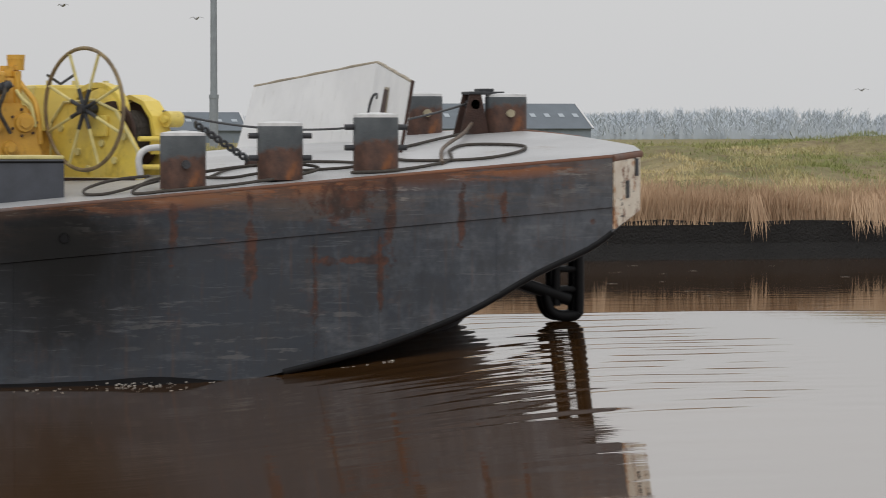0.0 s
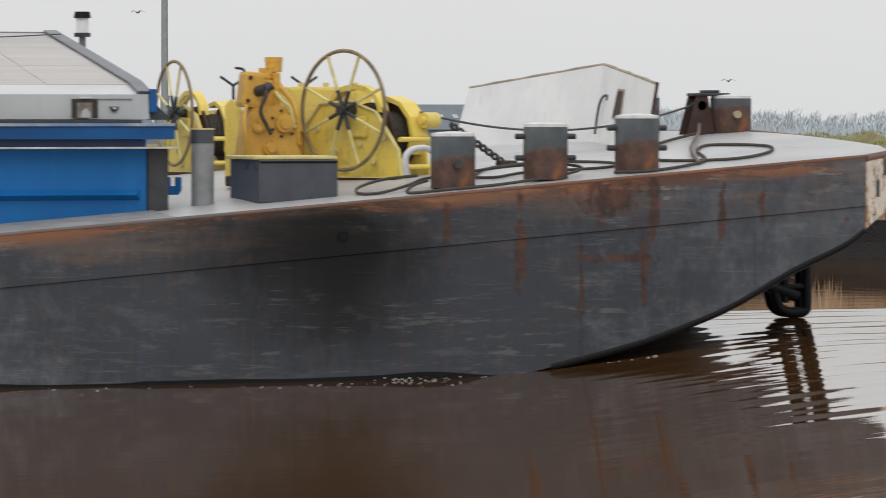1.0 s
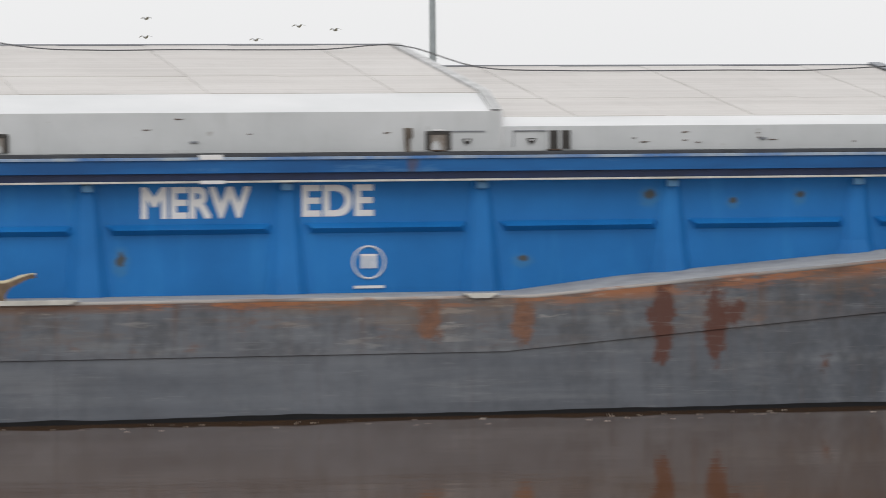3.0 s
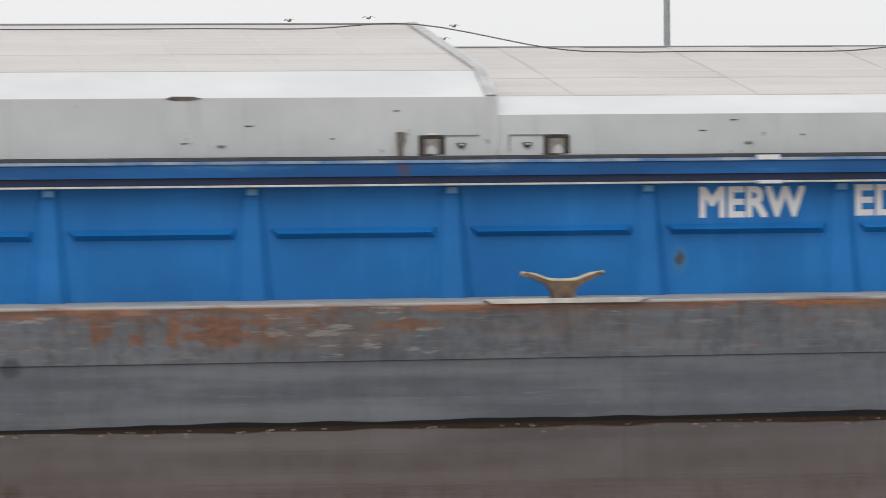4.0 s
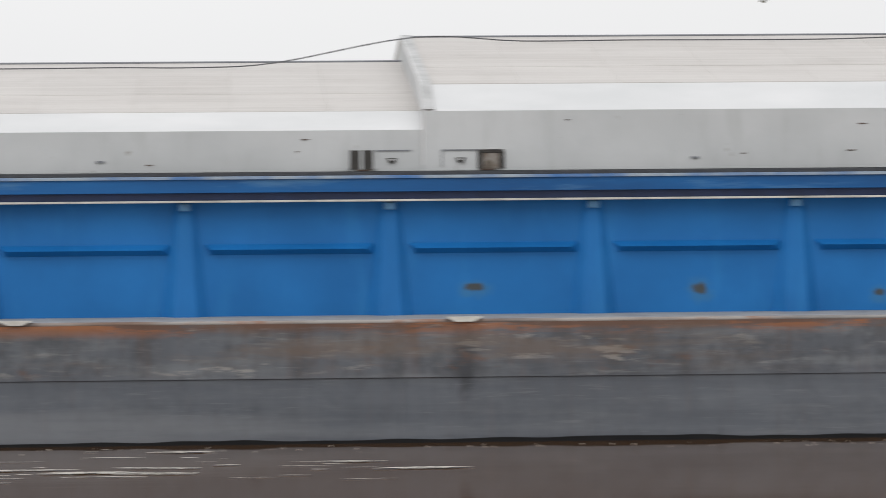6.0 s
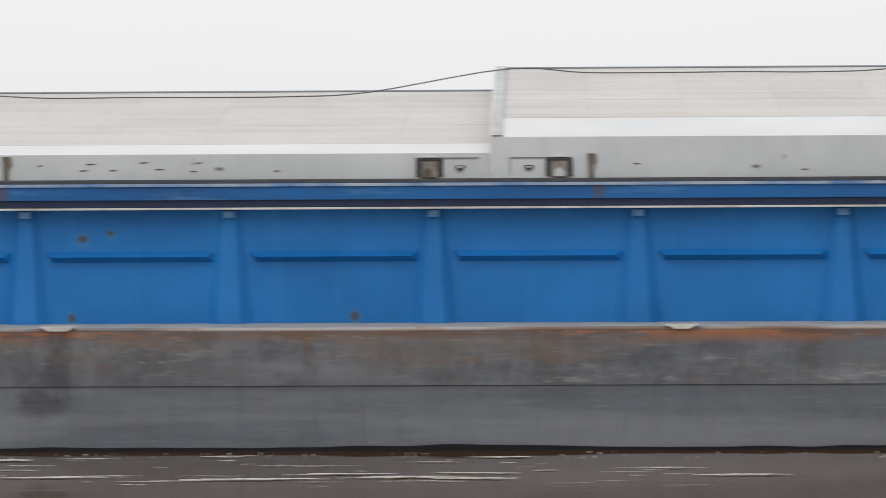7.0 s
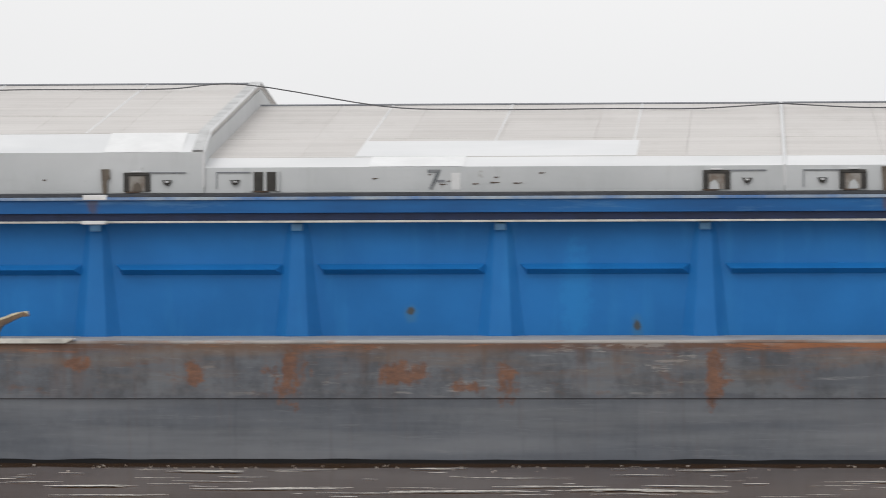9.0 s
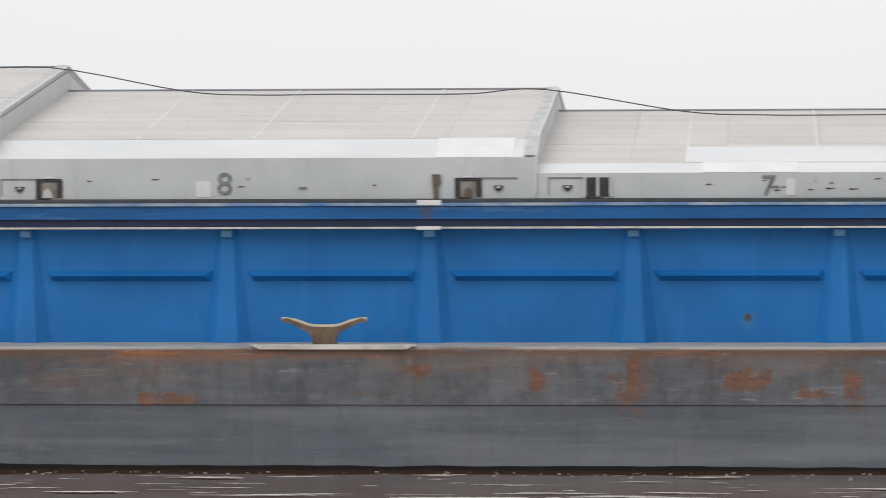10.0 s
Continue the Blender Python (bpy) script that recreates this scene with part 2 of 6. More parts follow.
    drip = k.noise(10.0, 8.0, k.stretch(1.5, 1, 0.10), 0.58, 0.70, 0.65)
    base = k.mix(k.math("MULTIPLY", drip, 0.16), base, (0.018, 0.018, 0.020))
    for x, z, rx, rz, f in ((3.0, 1.26, 1.6, 0.60, 0.85), (3.3, 0.95, 0.50, 0.75, 0.85), (3.33, 1.25, 0.40, 0.35, 0.9)):
        base = k.mix(k.math("MULTIPLY", k.stain(x, z, rx, rz, k.math("MULTIPLY", edge, 0.18), 0.2), f), base, (0.005, 0.005, 0.005))
    k.color(base)
    k.bump(k.noise(1.3, 3.0, k.stretch(1, 1, 0.7), 0.2, 0.8), 0.012, 0.5)
    return k.m


def rusty_edge():
    k = Mat("worn_gunwale", 0.7)
    c = k.mix(k.noise(2.0, 7.0, k.stretch(0.6, 1, 2), 0.42, 0.6), (0.11, 0.105, 0.105), (0.14, 0.085, 0.06))
    # rubbed pale along the hold, rustier at the rising bow
    sp = k.t.nodes.new("ShaderNodeSeparateXYZ")
    k.link(k.co, sp.inputs[0])
    r = k.t.nodes.new("ShaderNodeMapRange")
    r.inputs["From Min"].default_value, r.inputs["From Max"].default_value = 0.5, -3.0
    k.link(sp.outputs["X"], r.inputs["Value"])
    pale = k.math("MULTIPLY", r.outputs["Result"], k.noise(1.6, 6.0, k.stretch(0.4, 1, 1), 0.34, 0.50))
    fore = k.t.nodes.new("ShaderNodeMapRange")
    fore.inputs["From Min"].default_value, fore.inputs["From Max"].default_value = 1.5, 4.5
    k.link(sp.outputs["X"], fore.inputs["Value"])
    c = k.mix(k.math("MULTIPLY", fore.outputs["Result"], k.noise(2.2, 6.0, k.stretch(0.5, 1, 1), 0.28, 0.50)), c, (0.150, 0.062, 0.034))
    c = k.mix(k.math("MULTIPLY", pale, 0.85), c, (0.30, 0.285, 0.27))
    c = k.mix(k.math("MULTIPLY", k.noise(3.5, 8.0, k.stretch(0.4, 1, 1), 0.54, 0.64, 0.7), 0.75), c, (0.22, 0.088, 0.040))
    k.color(c).bump(k.noise(12, 5.0), 0.006)
    return k.m


def deck_paint():
    k = Mat("deck_paint", 0.38)
    c = k.mix(k.noise(0.7, 5.0), (0.35, 0.35, 0.355), (0.46, 0.46, 0.465))
    c = k.mix(k.math("MULTIPLY", k.noise(4.0, 8.0, None, 0.6, 0.72), 0.6), c, (0.26, 0.22, 0.19))
    k.color(c).bump(k.noise(40, 3.0), 0.003)
    return k.m


def blue_paint():
    k = Mat("blue_paint", 0.5, 0.0, 0.25)
    c = k.mix(k.noise(1.1, 5.0), (0.006, 0.108, 0.320), (0.010, 0.138, 0.395))
    c = k.mix(k.math("MULTIPLY", k.noise(2.0, 5.0, k.stretch(2.0, 1, 0.3), 0.55, 0.8), 0.35), c, (0.03, 0.22, 0.50))
    edge = k.math("SUBTRACT", k.noise(11.0, 7.0, None, 0.25, 0.75, 0.7), 0.5)
    edge.node.use_clamp = False
    for x, z, rx, rz in [(-17.05, 1.29, 0.09, 0.07), (-15.45, 1.24, 0.07, 0.05), (-14.12, 1.30, 0.07, 0.09), (-13.95, 1.37, 0.05, 0.05),
                         (-19.05, 1.32, 0.12, 0.05), (-2.0, 1.94, 0.08, 0.06), (-3.2, 1.37, 0.08, 0.04), (-0.55, 1.93, 0.06, 0.05),
                         (-28.3, 1.83, 0.06, 0.05), (-28.05, 1.88, 0.05, 0.03), (-25.9, 1.14, 0.05, 0.06), (-28.4, 1.13, 0.04, 0.05), (-1.2, 1.88, 0.05, 0.04),
                         (-6.9, 1.40, 0.06, 0.09), (-31.2, 1.17, 0.04, 0.07), (-33.2, 1.30, 0.05, 0.05)]:
        halo = k.stain(x, z - 0.02, rx * 1.5, rz * 1.9, edge)
        c = k.mix(k.math("MULTIPLY", halo, 0.35), c, (0.06, 0.16, 0.22))
        s = k.stain(x, z, rx * 0.85, rz * 0.85, edge)
        c = k.mix(k.math("MULTIPLY", s, 0.9), c, (0.055, 0.048, 0.030))
    # repainted stripe
    s = k.stain(-31.74, 1.45, 0.16, 0.55, edge)
    c = k.mix(k.math("MULTIPLY", s, 0.22), c, (0.02, 0.25, 0.58))
    k.color(c).bump(k.noise(2.5, 3.0), 0.006, 0.4)
    return k.m


M_HULL, M_EDGE, M_DECK, M_BLUE = hull_paint(), rusty_edge(), deck_paint(), blue_paint()


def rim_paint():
    k = Mat("shaded_blue_paint", 0.45, 0.0, 0.3)
    # the coaming's blue, darkened to paint in the shade on the rim
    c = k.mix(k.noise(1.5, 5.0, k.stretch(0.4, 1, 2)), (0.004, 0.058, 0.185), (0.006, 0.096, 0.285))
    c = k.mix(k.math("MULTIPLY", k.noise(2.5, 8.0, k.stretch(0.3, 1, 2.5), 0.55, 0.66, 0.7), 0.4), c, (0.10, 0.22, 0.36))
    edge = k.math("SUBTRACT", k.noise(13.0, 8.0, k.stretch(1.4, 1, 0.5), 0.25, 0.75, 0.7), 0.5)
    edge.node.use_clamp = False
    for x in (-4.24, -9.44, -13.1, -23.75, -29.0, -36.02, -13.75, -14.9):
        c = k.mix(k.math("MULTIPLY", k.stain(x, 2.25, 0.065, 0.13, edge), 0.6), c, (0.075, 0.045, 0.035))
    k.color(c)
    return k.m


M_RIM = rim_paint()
# dark navy tone of the strip between rim flange and band
M_NAVY = plain("dark_navy_tone", (0.012, 0.030, 0.105), 0.5, vary=0.3)
M_WORN_BLUE = plain("worn_blue_ledge", (0.30, 0.36, 0.42), 0.6, vary=0.5, scale=2.5, dark=(0.04, 0.14, 0.36))
M_WORN_WHITE = plain("worn_white_edge", (0.55, 0.54, 0.50), 0.6, vary=0.4, scale=5)
M_WHITE = plain("white_paint", (0.62, 0.62, 0.62), 0.5, vary=0.12, scale=3)
M_BLACK = plain("black_wet_paint", (0.008, 0.008, 0.009), 0.45, vary=0.3)
M_BLACK.node_tree.nodes["Principled BSDF"].inputs["Specular IOR Level"].default_value = 0.15
M_STEEL = plain("dark_steel", (0.05, 0.052, 0.058), 0.5, 0.2, vary=0.35, bump=0.003)
M_PIPE = plain("grey_paint", (0.17, 0.18, 0.20), 0.5, vary=0.2)
M_VENT = plain("pale_grey_paint", (0.27, 0.275, 0.28), 0.5, vary=0.25)
M_BOX = plain("slate_paint", (0.060, 0.066, 0.082), 0.5, vary=0.25)
M_ROPE = plain("tarred_rope", (0.085, 0.072, 0.060), 0.85, vary=0.4, scale=40, bump=0.004)
M_WIRE = plain("steel_cable", (0.09, 0.09, 0.095), 0.5, 0.3, vary=0.3, scale=30)


def hatch_mats():
    side = Mat("hatch_side_grey", 0.5)
    c = side.mix(side.noise(1.0, 5.0), (0.405, 0.418, 0.425), (0.47, 0.482, 0.49))
    c = side.mix(side.math("MULTIPLY", side.noise(3.0, 6.0, side.stretch(2.2, 1, 0.35), 0.55, 0.8), 0.35), c, (0.25, 0.25, 0.24))
    c = side.mix(side.math("MULTIPLY", side.noise(6.0, 8.0, None, 0.68, 0.74), 0.6), c, (0.14, 0.10, 0.07))
    side.color(c).bump(side.noise(3.0, 3.0), 0.004)
    cham = Mat("hatch_chamfer_white", 0.42)
    c = cham.mix(cham.noise(1.2, 6.0, cham.stretch(0.6, 1, 1)), (0.47, 0.475, 0.48), (0.54, 0.54, 0.545))
    cham.color(c)
    roof = Mat("hatch_roof_grey", 0.6)
    c = roof.mix(roof.noise(0.8, 5.0, roof.stretch(0.7, 1.5, 1)), (0.365, 0.342, 0.325), (0.425, 0.402, 0.385))
    c = roof.mix(roof.math("MULTIPLY", roof.noise(5.0, 7.0, roof.stretch(0.25, 3, 1), 0.5, 0.72), 0.5), c, (0.39, 0.375, 0.36))
    c = roof.mix(roof.math("MULTIPLY", roof.noise(2.2, 7.0, roof.stretch(2, 0.5, 1), 0.55, 0.8), 0.35), c, (0.25, 0.23, 0.21))
    rib_ = roof.noise(1.0, 3.0, roof.stretch(0.10, 9.0, 1), 0.40, 0.60)
    c = roof.mix(roof.math("MULTIPLY", rib_, 0.38), c, (0.50, 0.475, 0.455))
    spot_ = roof.noise(3.0, 6.0, roof.stretch(0.5, 5.0, 1), 0.58, 0.66)
    c = roof.mix(roof.math("MULTIPLY", spot_, 0.30), c, (0.33, 0.30, 0.28))
    oi = roof.t.nodes.new("ShaderNodeObjectInfo")
    c = roof.mix(roof.math("MULTIPLY", oi.outputs["Random"], 0.22), c, (0.52, 0.50, 0.485))
    roof.color(c).bump(roof.noise(14, 4.0), 0.003)
    return side.m, cham.m, roof.m


M_SIDE, M_CHAMFER, M_ROOF = hatch_mats()


def rusty_bollard():
    k = Mat("rusty_bollard_steel", 0.65, 0.1)
    n = k.t.nodes.new("ShaderNodeSeparateXYZ")
    k.link(k.co, n.inputs[0])
    ragged = k.math("MULTIPLY", k.math("SUBTRACT", k.noise(5.0, 7.0, None, 0.25, 0.75, 0.65), 0.5), 0.16)
    line = k.math("ADD", n.outputs["Z"], ragged)
    for q in (ragged.node, ragged.node.inputs[0].links[0].from_node, line.node):
        q.use_clamp = False
    r = k.t.nodes.new("ShaderNodeMapRange")
    r.inputs["From Min"].default_value, r.inputs["From Max"].default_value = 0.30, 0.255
    k.link(line, r.inputs["Value"])
    wear = r.outputs["Result"]
    c = k.mix(k.noise(4.0, 5.0), (0.052, 0.060, 0.066), (0.095, 0.105, 0.112))
    brown = k.mix(k.noise(6.0, 8.0, None, 0.38, 0.62, 0.7), (0.050, 0.027, 0.021), (0.110, 0.052, 0.034))
    c = k.mix(wear, c, brown)
    hot = k.noise(2.4, 8.0, k.stretch(1, 1, 0.7), 0.60, 0.70)
    c = k.mix(k.math("MULTIPLY", k.math("MULTIPLY", hot, wear), 0.8), c, (0.33, 0.115, 0.03))
    k.color(c).bump(k.noise(15, 5.0), 0.004)
    return k.m


M_BOLLARD = rusty_bollard()
M_BOLLARD_TOP = plain("worn_bollard_top", (0.66, 0.66, 0.66), 0.6, vary=0.2)
M_YELLOW = chipped("yellow_paint", (0.78, 0.59, 0.10), (0.68, 0.53, 0.14), (0.42, 0.30, 0.07))
M_AMBER = chipped("amber_paint", (0.66, 0.37, 0.05), (0.52, 0.28, 0.04), (0.22, 0.11, 0.03))
M_PALE_YELLOW = plain("faded_yellow_paint", (0.72, 0.62, 0.26), 0.5, vary=0.3, scale=6)
M_DRUM = plain("rusted_drum_steel", (0.060, 0.028, 0.020), 0.75, vary=0.4, scale=8, bump=0.006)


def rusty_white():
    k = Mat("rusty_white_plate", 0.6)
    c = k.mix(k.noise(4.0, 4.0), (0.60, 0.52, 0.42), (0.72, 0.66, 0.56))
    c = k.mix(k.noise(2.6, 9.0, k.stretch(2, 2, 1.1), 0.53, 0.60, 0.7), c, (0.40, 0.19, 0.075))
    c = k.mix(k.noise(4.6, 10.0, k.stretch(1.6, 1.6, 1.0), 0.56, 0.60, 0.75), c, (0.19, 0.085, 0.045))
    c = k.mix(k.noise(8.0, 9.0, k.stretch(0.8, 0.8, 1.8), 0.61, 0.65, 0.7), c, (0.045, 0.032, 0.028))
    k.color(c).bump(k.noise(12, 5.0), 0.006)
    return k.m


def breakwater_paint():
    k = Mat("weathered_white_paint", 0.55)
    c = k.mix(k.noise(1.5, 5.0), (0.66, 0.66, 0.665), (0.76, 0.76, 0.76))
    c = k.mix(k.math("MULTIPLY", k.noise(7.0, 6.0, k.stretch(2.5, 2.5, 0.5), 0.6, 0.75), 0.4), c, (0.42, 0.41, 0.38))
    k.color(c)
    return k.m


M_RUSTY_WHITE, M_BREAK = rusty_white(), breakwater_paint()
M_TAN_EDGE = plain("rusty_cream_rail", (0.42, 0.36, 0.27), 0.7, vary=0.4, scale=8)
M_NUMERAL = plain("worn_numeral_paint", (0.11, 0.12, 0.13), 0.6, vary=0.6, scale=11, dark=(0.28, 0.29, 0.30))
M_TRIM = plain("worn_grey_trim", (0.44, 0.44, 0.44), 0.6, vary=0.3, scale=5)
# dark steel of the knobs, and the shade painted into the pockets
M_POCKET = plain("steel_and_pocket_shade", (0.040, 0.036, 0.032), 0.7, vary=0.5, scale=14)
M_POCKET_BACK = plain("stained_pocket_paint", (0.30, 0.29, 0.27), 0.7, vary=0.5, scale=9, dark=(0.13, 0.09, 0.065))
M_RUST_STAIN = plain("rust", (0.105, 0.065, 0.045), 0.85, vary=0.5, scale=9)
M_STREAK = plain("grey_brown_streak", (0.15, 0.125, 0.10), 0.85, vary=0.6, scale=7, dark=(0.06, 0.045, 0.035))
M_BRACKET = plain("pale_blue_paint", (0.09, 0.25, 0.46), 0.5, vary=0.3, scale=9)
M_WHEEL = plain("worn_ochre_paint", (0.30, 0.22, 0.10), 0.5, vary=0.45, scale=7, dark=(0.14, 0.10, 0.06))
M_CLEAT = plain("worn_cleat_steel", (0.17, 0.115, 0.070), 0.6, 0.2, vary=0.5, scale=9, dark=(0.060, 0.040, 0.032))
M_CLEAT_TOP = plain("worn_cream_steel", (0.46, 0.40, 0.27), 0.5, vary=0.3, scale=9)


def water_mat():
    """Silty water: a brown body under a mirror film that grows with the grazing angle."""
    k = Mat("turbid_canal_water", 0.6, 0.0, 0.0)
    c = k.mix(k.noise(0.25, 3.0), (0.132, 0.060, 0.018), (0.158, 0.075, 0.025))
    k.color(c)
    a = k.noise(1.0, 3.0, k.stretch(0.55, 2.2, 1), 0.0, 1.0)
    b = k.noise(4.5, 3.0, k.stretch(0.5, 1.6, 1), 0.0, 1.0)
    s = k.math("ADD", k.math("MULTIPLY", a, 0.75), k.math("MULTIPLY", b, 0.26))
    k.bump(s, 0.016, 0.17)
    nrm = k.b.inputs["Normal"].links[0].from_socket
    fr = k.t.nodes.new("ShaderNodeFresnel")
    fr.inputs["IOR"].default_value = 1.333
    k.link(nrm, fr.inputs["Normal"])
    gl = k.t.nodes.new("ShaderNodeBsdfGlossy")
    gl.inputs["Roughness"].default_value = 0.03
    k.link(nrm, gl.inputs["Normal"])
    mx = k.t.nodes.new("ShaderNodeMixShader")
    k.link(k.math("POWER", fr.outputs[0], 0.42), mx.inputs[0])
    k.link(k.b.outputs[0], mx.inputs[1])
    k.link(gl.outputs[0], mx.inputs[2])
    k.link(mx.outputs[0], k.t.nodes["Material Output"].inputs["Surface"])
    return k.m


def ground_mat():
    k = Mat("rough_grass", 0.9, 0, 0.2)
    c = k.mix(k.noise(0.35, 6.0), (0.15, 0.17, 0.065), (0.33, 0.27, 0.15))
    c = k.mix(k.noise(2.5, 8.0, None, 0.4, 0.7), c, (0.20, 0.155, 0.09))
    k.color(c).bump(k.noise(5, 6.0), 0.08)
    return k.m


def blade_mat(name, a, b, d):
    k = Mat(name, 0.85, 0, 0.2)
    patch = k.mix(k.noise(0.28, 5.0, None, 0.40, 0.60), b, d)
    k.color(k.mix(k.math("MULTIPLY", k.island(1.0), 0.5), patch, a))
    return k.m


M_WATER, M_GROUND = water_mat(), ground_mat()
M_REED = blade_mat("dry_reed", (0.66, 0.49, 0.33), (0.33, 0.21, 0.13), (0.54, 0.38, 0.25))
M_GRASS = blade_mat("bank_grass", (0.46, 0.42, 0.20), (0.19, 0.235, 0.075), (0.62, 0.50, 0.29))
# near-black tone over the whole bank face
M_PEAT = plain("near_black_peat", (0.010, 0.009, 0.0085), 0.7, vary=0.4, scale=3, bump=0.03)
M_FOAM = plain("foam", (0.52, 0.49, 0.44), 0.6, vary=0.1)
# twig colour lightened and blued to stand for the haze of distance
M_FAR_TREES = plain("haze_tinted_twigs", (0.56, 0.615, 0.68), 1.0, vary=0.12, scale=0.05)
M_BARN_ROOF = plain("slate_blue_roof_sheet", (0.13, 0.155, 0.18), 0.6, vary=0.12, scale=0.4)
M_BARN_WALL = plain("blue_grey_wall", (0.22, 0.26, 0.30), 0.7, vary=0.12, scale=0.4)
M_SKYLIGHT = plain("skylight_sheet", (0.36, 0.40, 0.44), 0.3, vary=0.1)
M_MAST = plain("galvanised_mast", (0.30, 0.33, 0.36), 0.5, 0.2, vary=0.15)
M_GULL = plain("gull_feathers", (0.42, 0.42, 0.43), 0.8, vary=0.3)
M_LENS = plain("lamp_lens", (0.75, 0.75, 0.75), 0.2, vary=0.05)


# ---------------------------------------------------------------- mesh helpers
def part(name, bm, mat, parent=None, label=""):
    me = bpy.data.meshes.new(name)
    bmesh.ops.recalc_face_normals(bm, faces=bm.faces)
    bm.to_mesh(me)
    bm.free()
    me.materials.append(mat)
    ob = new(name, me)
    if parent:
        ob.parent = parent
    if label:
        ob["label"] = label
    return ob


def smooth(ob, angle=40):
    for p in ob.data.polygons:
        p.use_smooth = True
    ob.data.set_sharp_from_angle(angle=radians(angle))
    return ob


def box(bm, x0, x1, y0, y1, z0, z1, bevel=0.0, m=None):
    r = bmesh.ops.create_cube(bm, size=1.0)
    vs = r["verts"]
    for v in vs:
        v.co = Vector((x0 + (v.co.x + 0.5) * (x1 - x0), y0 + (v.co.y + 0.5) * (y1 - y0), z0 + (v.co.z + 0.5) * (z1 - z0)))
    if bevel:
        es = list({e for v in vs for e in v.link_edges})
        r2 = bmesh.ops.bevel(bm, geom=es, offset=bevel, segments=2, affect="EDGES", profile=0.6)
        vs = list({v for f in r2["faces"] for v in f.verts} | {v for v in vs if v.is_valid})
    if m:
        bmesh.ops.transform(bm, matrix=m, verts=vs)
    return bm


def tube(bm, a, b, r, seg=14, r2=None, caps=True):
    a, b = Vector(a), Vector(b)
    d = b - a
    m = Matrix.Translation((a + b) / 2) @ d.to_track_quat("Z", "Y").to_matrix().to_4x4()
    bmesh.ops.create_cone(bm, cap_ends=caps, segments=seg, radius1=r, radius2=r if r2 is None else r2, depth=d.length, matrix=m)
    return bm


def sweep(bm, pts, r, seg=8, closed=False):
    """A round bar along a line of points."""
    pts = [Vector(p) for p in pts]
    n = len(pts)
    rings = []
    for i, p in enumerate(pts):
        a = pts[(i - 1) % n] if closed or i else p
        b = pts[(i + 1) % n] if closed or i < n - 1 else p
        q = (b - a).normalized().to_track_quat("Z", "Y")
        rings.append([bm.verts.new(p + q @ Vector((r * math.cos(2 * math.pi * k / seg), r * math.sin(2 * math.pi * k / seg), 0))) for k in range(seg)])
    for i in range(n if closed else n - 1):
        A, B = rings[i], rings[(i + 1) % n]
        # match the rings where the frame flips
        off = min(range(seg), key=lambda s: sum((A[k].co - B[(k + s) % seg].co).length for k in range(0, seg, 2)))
        for k in range(seg):
            bm.faces.new((A[k], A[(k + 1) % seg], B[(k + 1 + off) % seg], B[(k + off) % seg]))
    if not closed:
        bm.faces.new(rings[0])
        bm.faces.new(rings[-1])
    return bm


def spline(pts, n=8):
    """Points along a smooth line through pts."""
    pts = [Vector(p) for p in pts]
    out = []
    for i in range(len(pts) - 1):
        p0, p1, p2, p3 = pts[max(i - 1, 0)], pts[i], pts[i + 1], pts[min(i + 2, len(pts) - 1)]
        for k in range(n):
            t = k / n
            out.append(0.5 * ((2 * p1) + (p2 - p0) * t + (2 * p0 - 5 * p1 + 4 * p2 - p3) * t * t + (3 * p1 - p0 - 3 * p2 + p3) * t ** 3))
    return out + [pts[-1]]


def prism(bm, outline, m, depth):
    """An outline in local x, z, drawn out along local y, then placed by m."""
    a = [bm.verts.new(m @ Vector((x, 0, z))) for x, z in outline]
    b = [bm.verts.new(m @ Vector((x, depth, z))) for x, z in outline]
    n = len(a)
    bm.faces.new(a)
    bm.faces.new(b[::-1])
    for i in range(n):
        bm.faces.new((a[i], a[(i + 1) % n], b[(i + 1) % n], b[i]))
    return bm


def ring(bm, c, axis_m, r, thick, seg=40, tube_seg=8):
    pts = [axis_m @ Vector((r * math.cos(2 * math.pi * i / seg), 0, r * math.sin(2 * math.pi * i / seg))) + Vector(c) for i in range(seg)]
    return sweep(bm, pts, thick, tube_seg, closed=True)


aboard = []  # things that sail with the barge, and where they stand in it


def thing(name, x, y, z, label, category, group=""):
    ob = new(name)
    ob.location = (START + x, OFFING + y, z)
    aboard.append((ob, (x, y, z)))
    return tagged(ob, label, category, group)


# ---------------------------------------------------------------- water and banks
def sheet(name, xs, ys, height, mat):
    bm = bmesh.new()
    grid = [[bm.verts.new((x, y, height(x, y))) for x in xs] for y in ys]
    for j in range(len(ys) - 1):
        for i in range(len(xs) - 1):
            bm.faces.new((grid[j][i], grid[j][i + 1], grid[j + 1][i + 1], grid[j + 1][i]))
    ob = part(name, bm, mat)
    for p in ob.data.polygons:
        p.use_smooth = True
    return ob


BANK = 64.6


def bank_height(x, y):
    if y < 2.0:
        return 0.75
    if y < 4.5:
        return 0.75 - (y - 2.0)
    if y < BANK - 0.2:
        return -1.75
    if y < BANK + 0.6:
        return 0.58
    wob = 0.22 * noise.noise((x * 0.22, y * 0.2, 3.0)) + 0.30 * noise.noise((x * 0.8, y * 0.5, 1.0))
    hump = 0.26 * math.exp(-((x - 37.5) / 2.6) ** 2 - ((y - 88) / 7.0) ** 2)
    if y < 88:
        k = (y - BANK - 0.6) / (88 - BANK - 0.6)
        return 0.6 + 1.17 * (1 - (1 - k) ** 1.7) + wob * min(1, k * 4) + hump
    k = min(1.0, (y - 88) / 70.0)
    return 1.79 * (1 - k) - 0.3 * k + wob * (1 - k) + hump


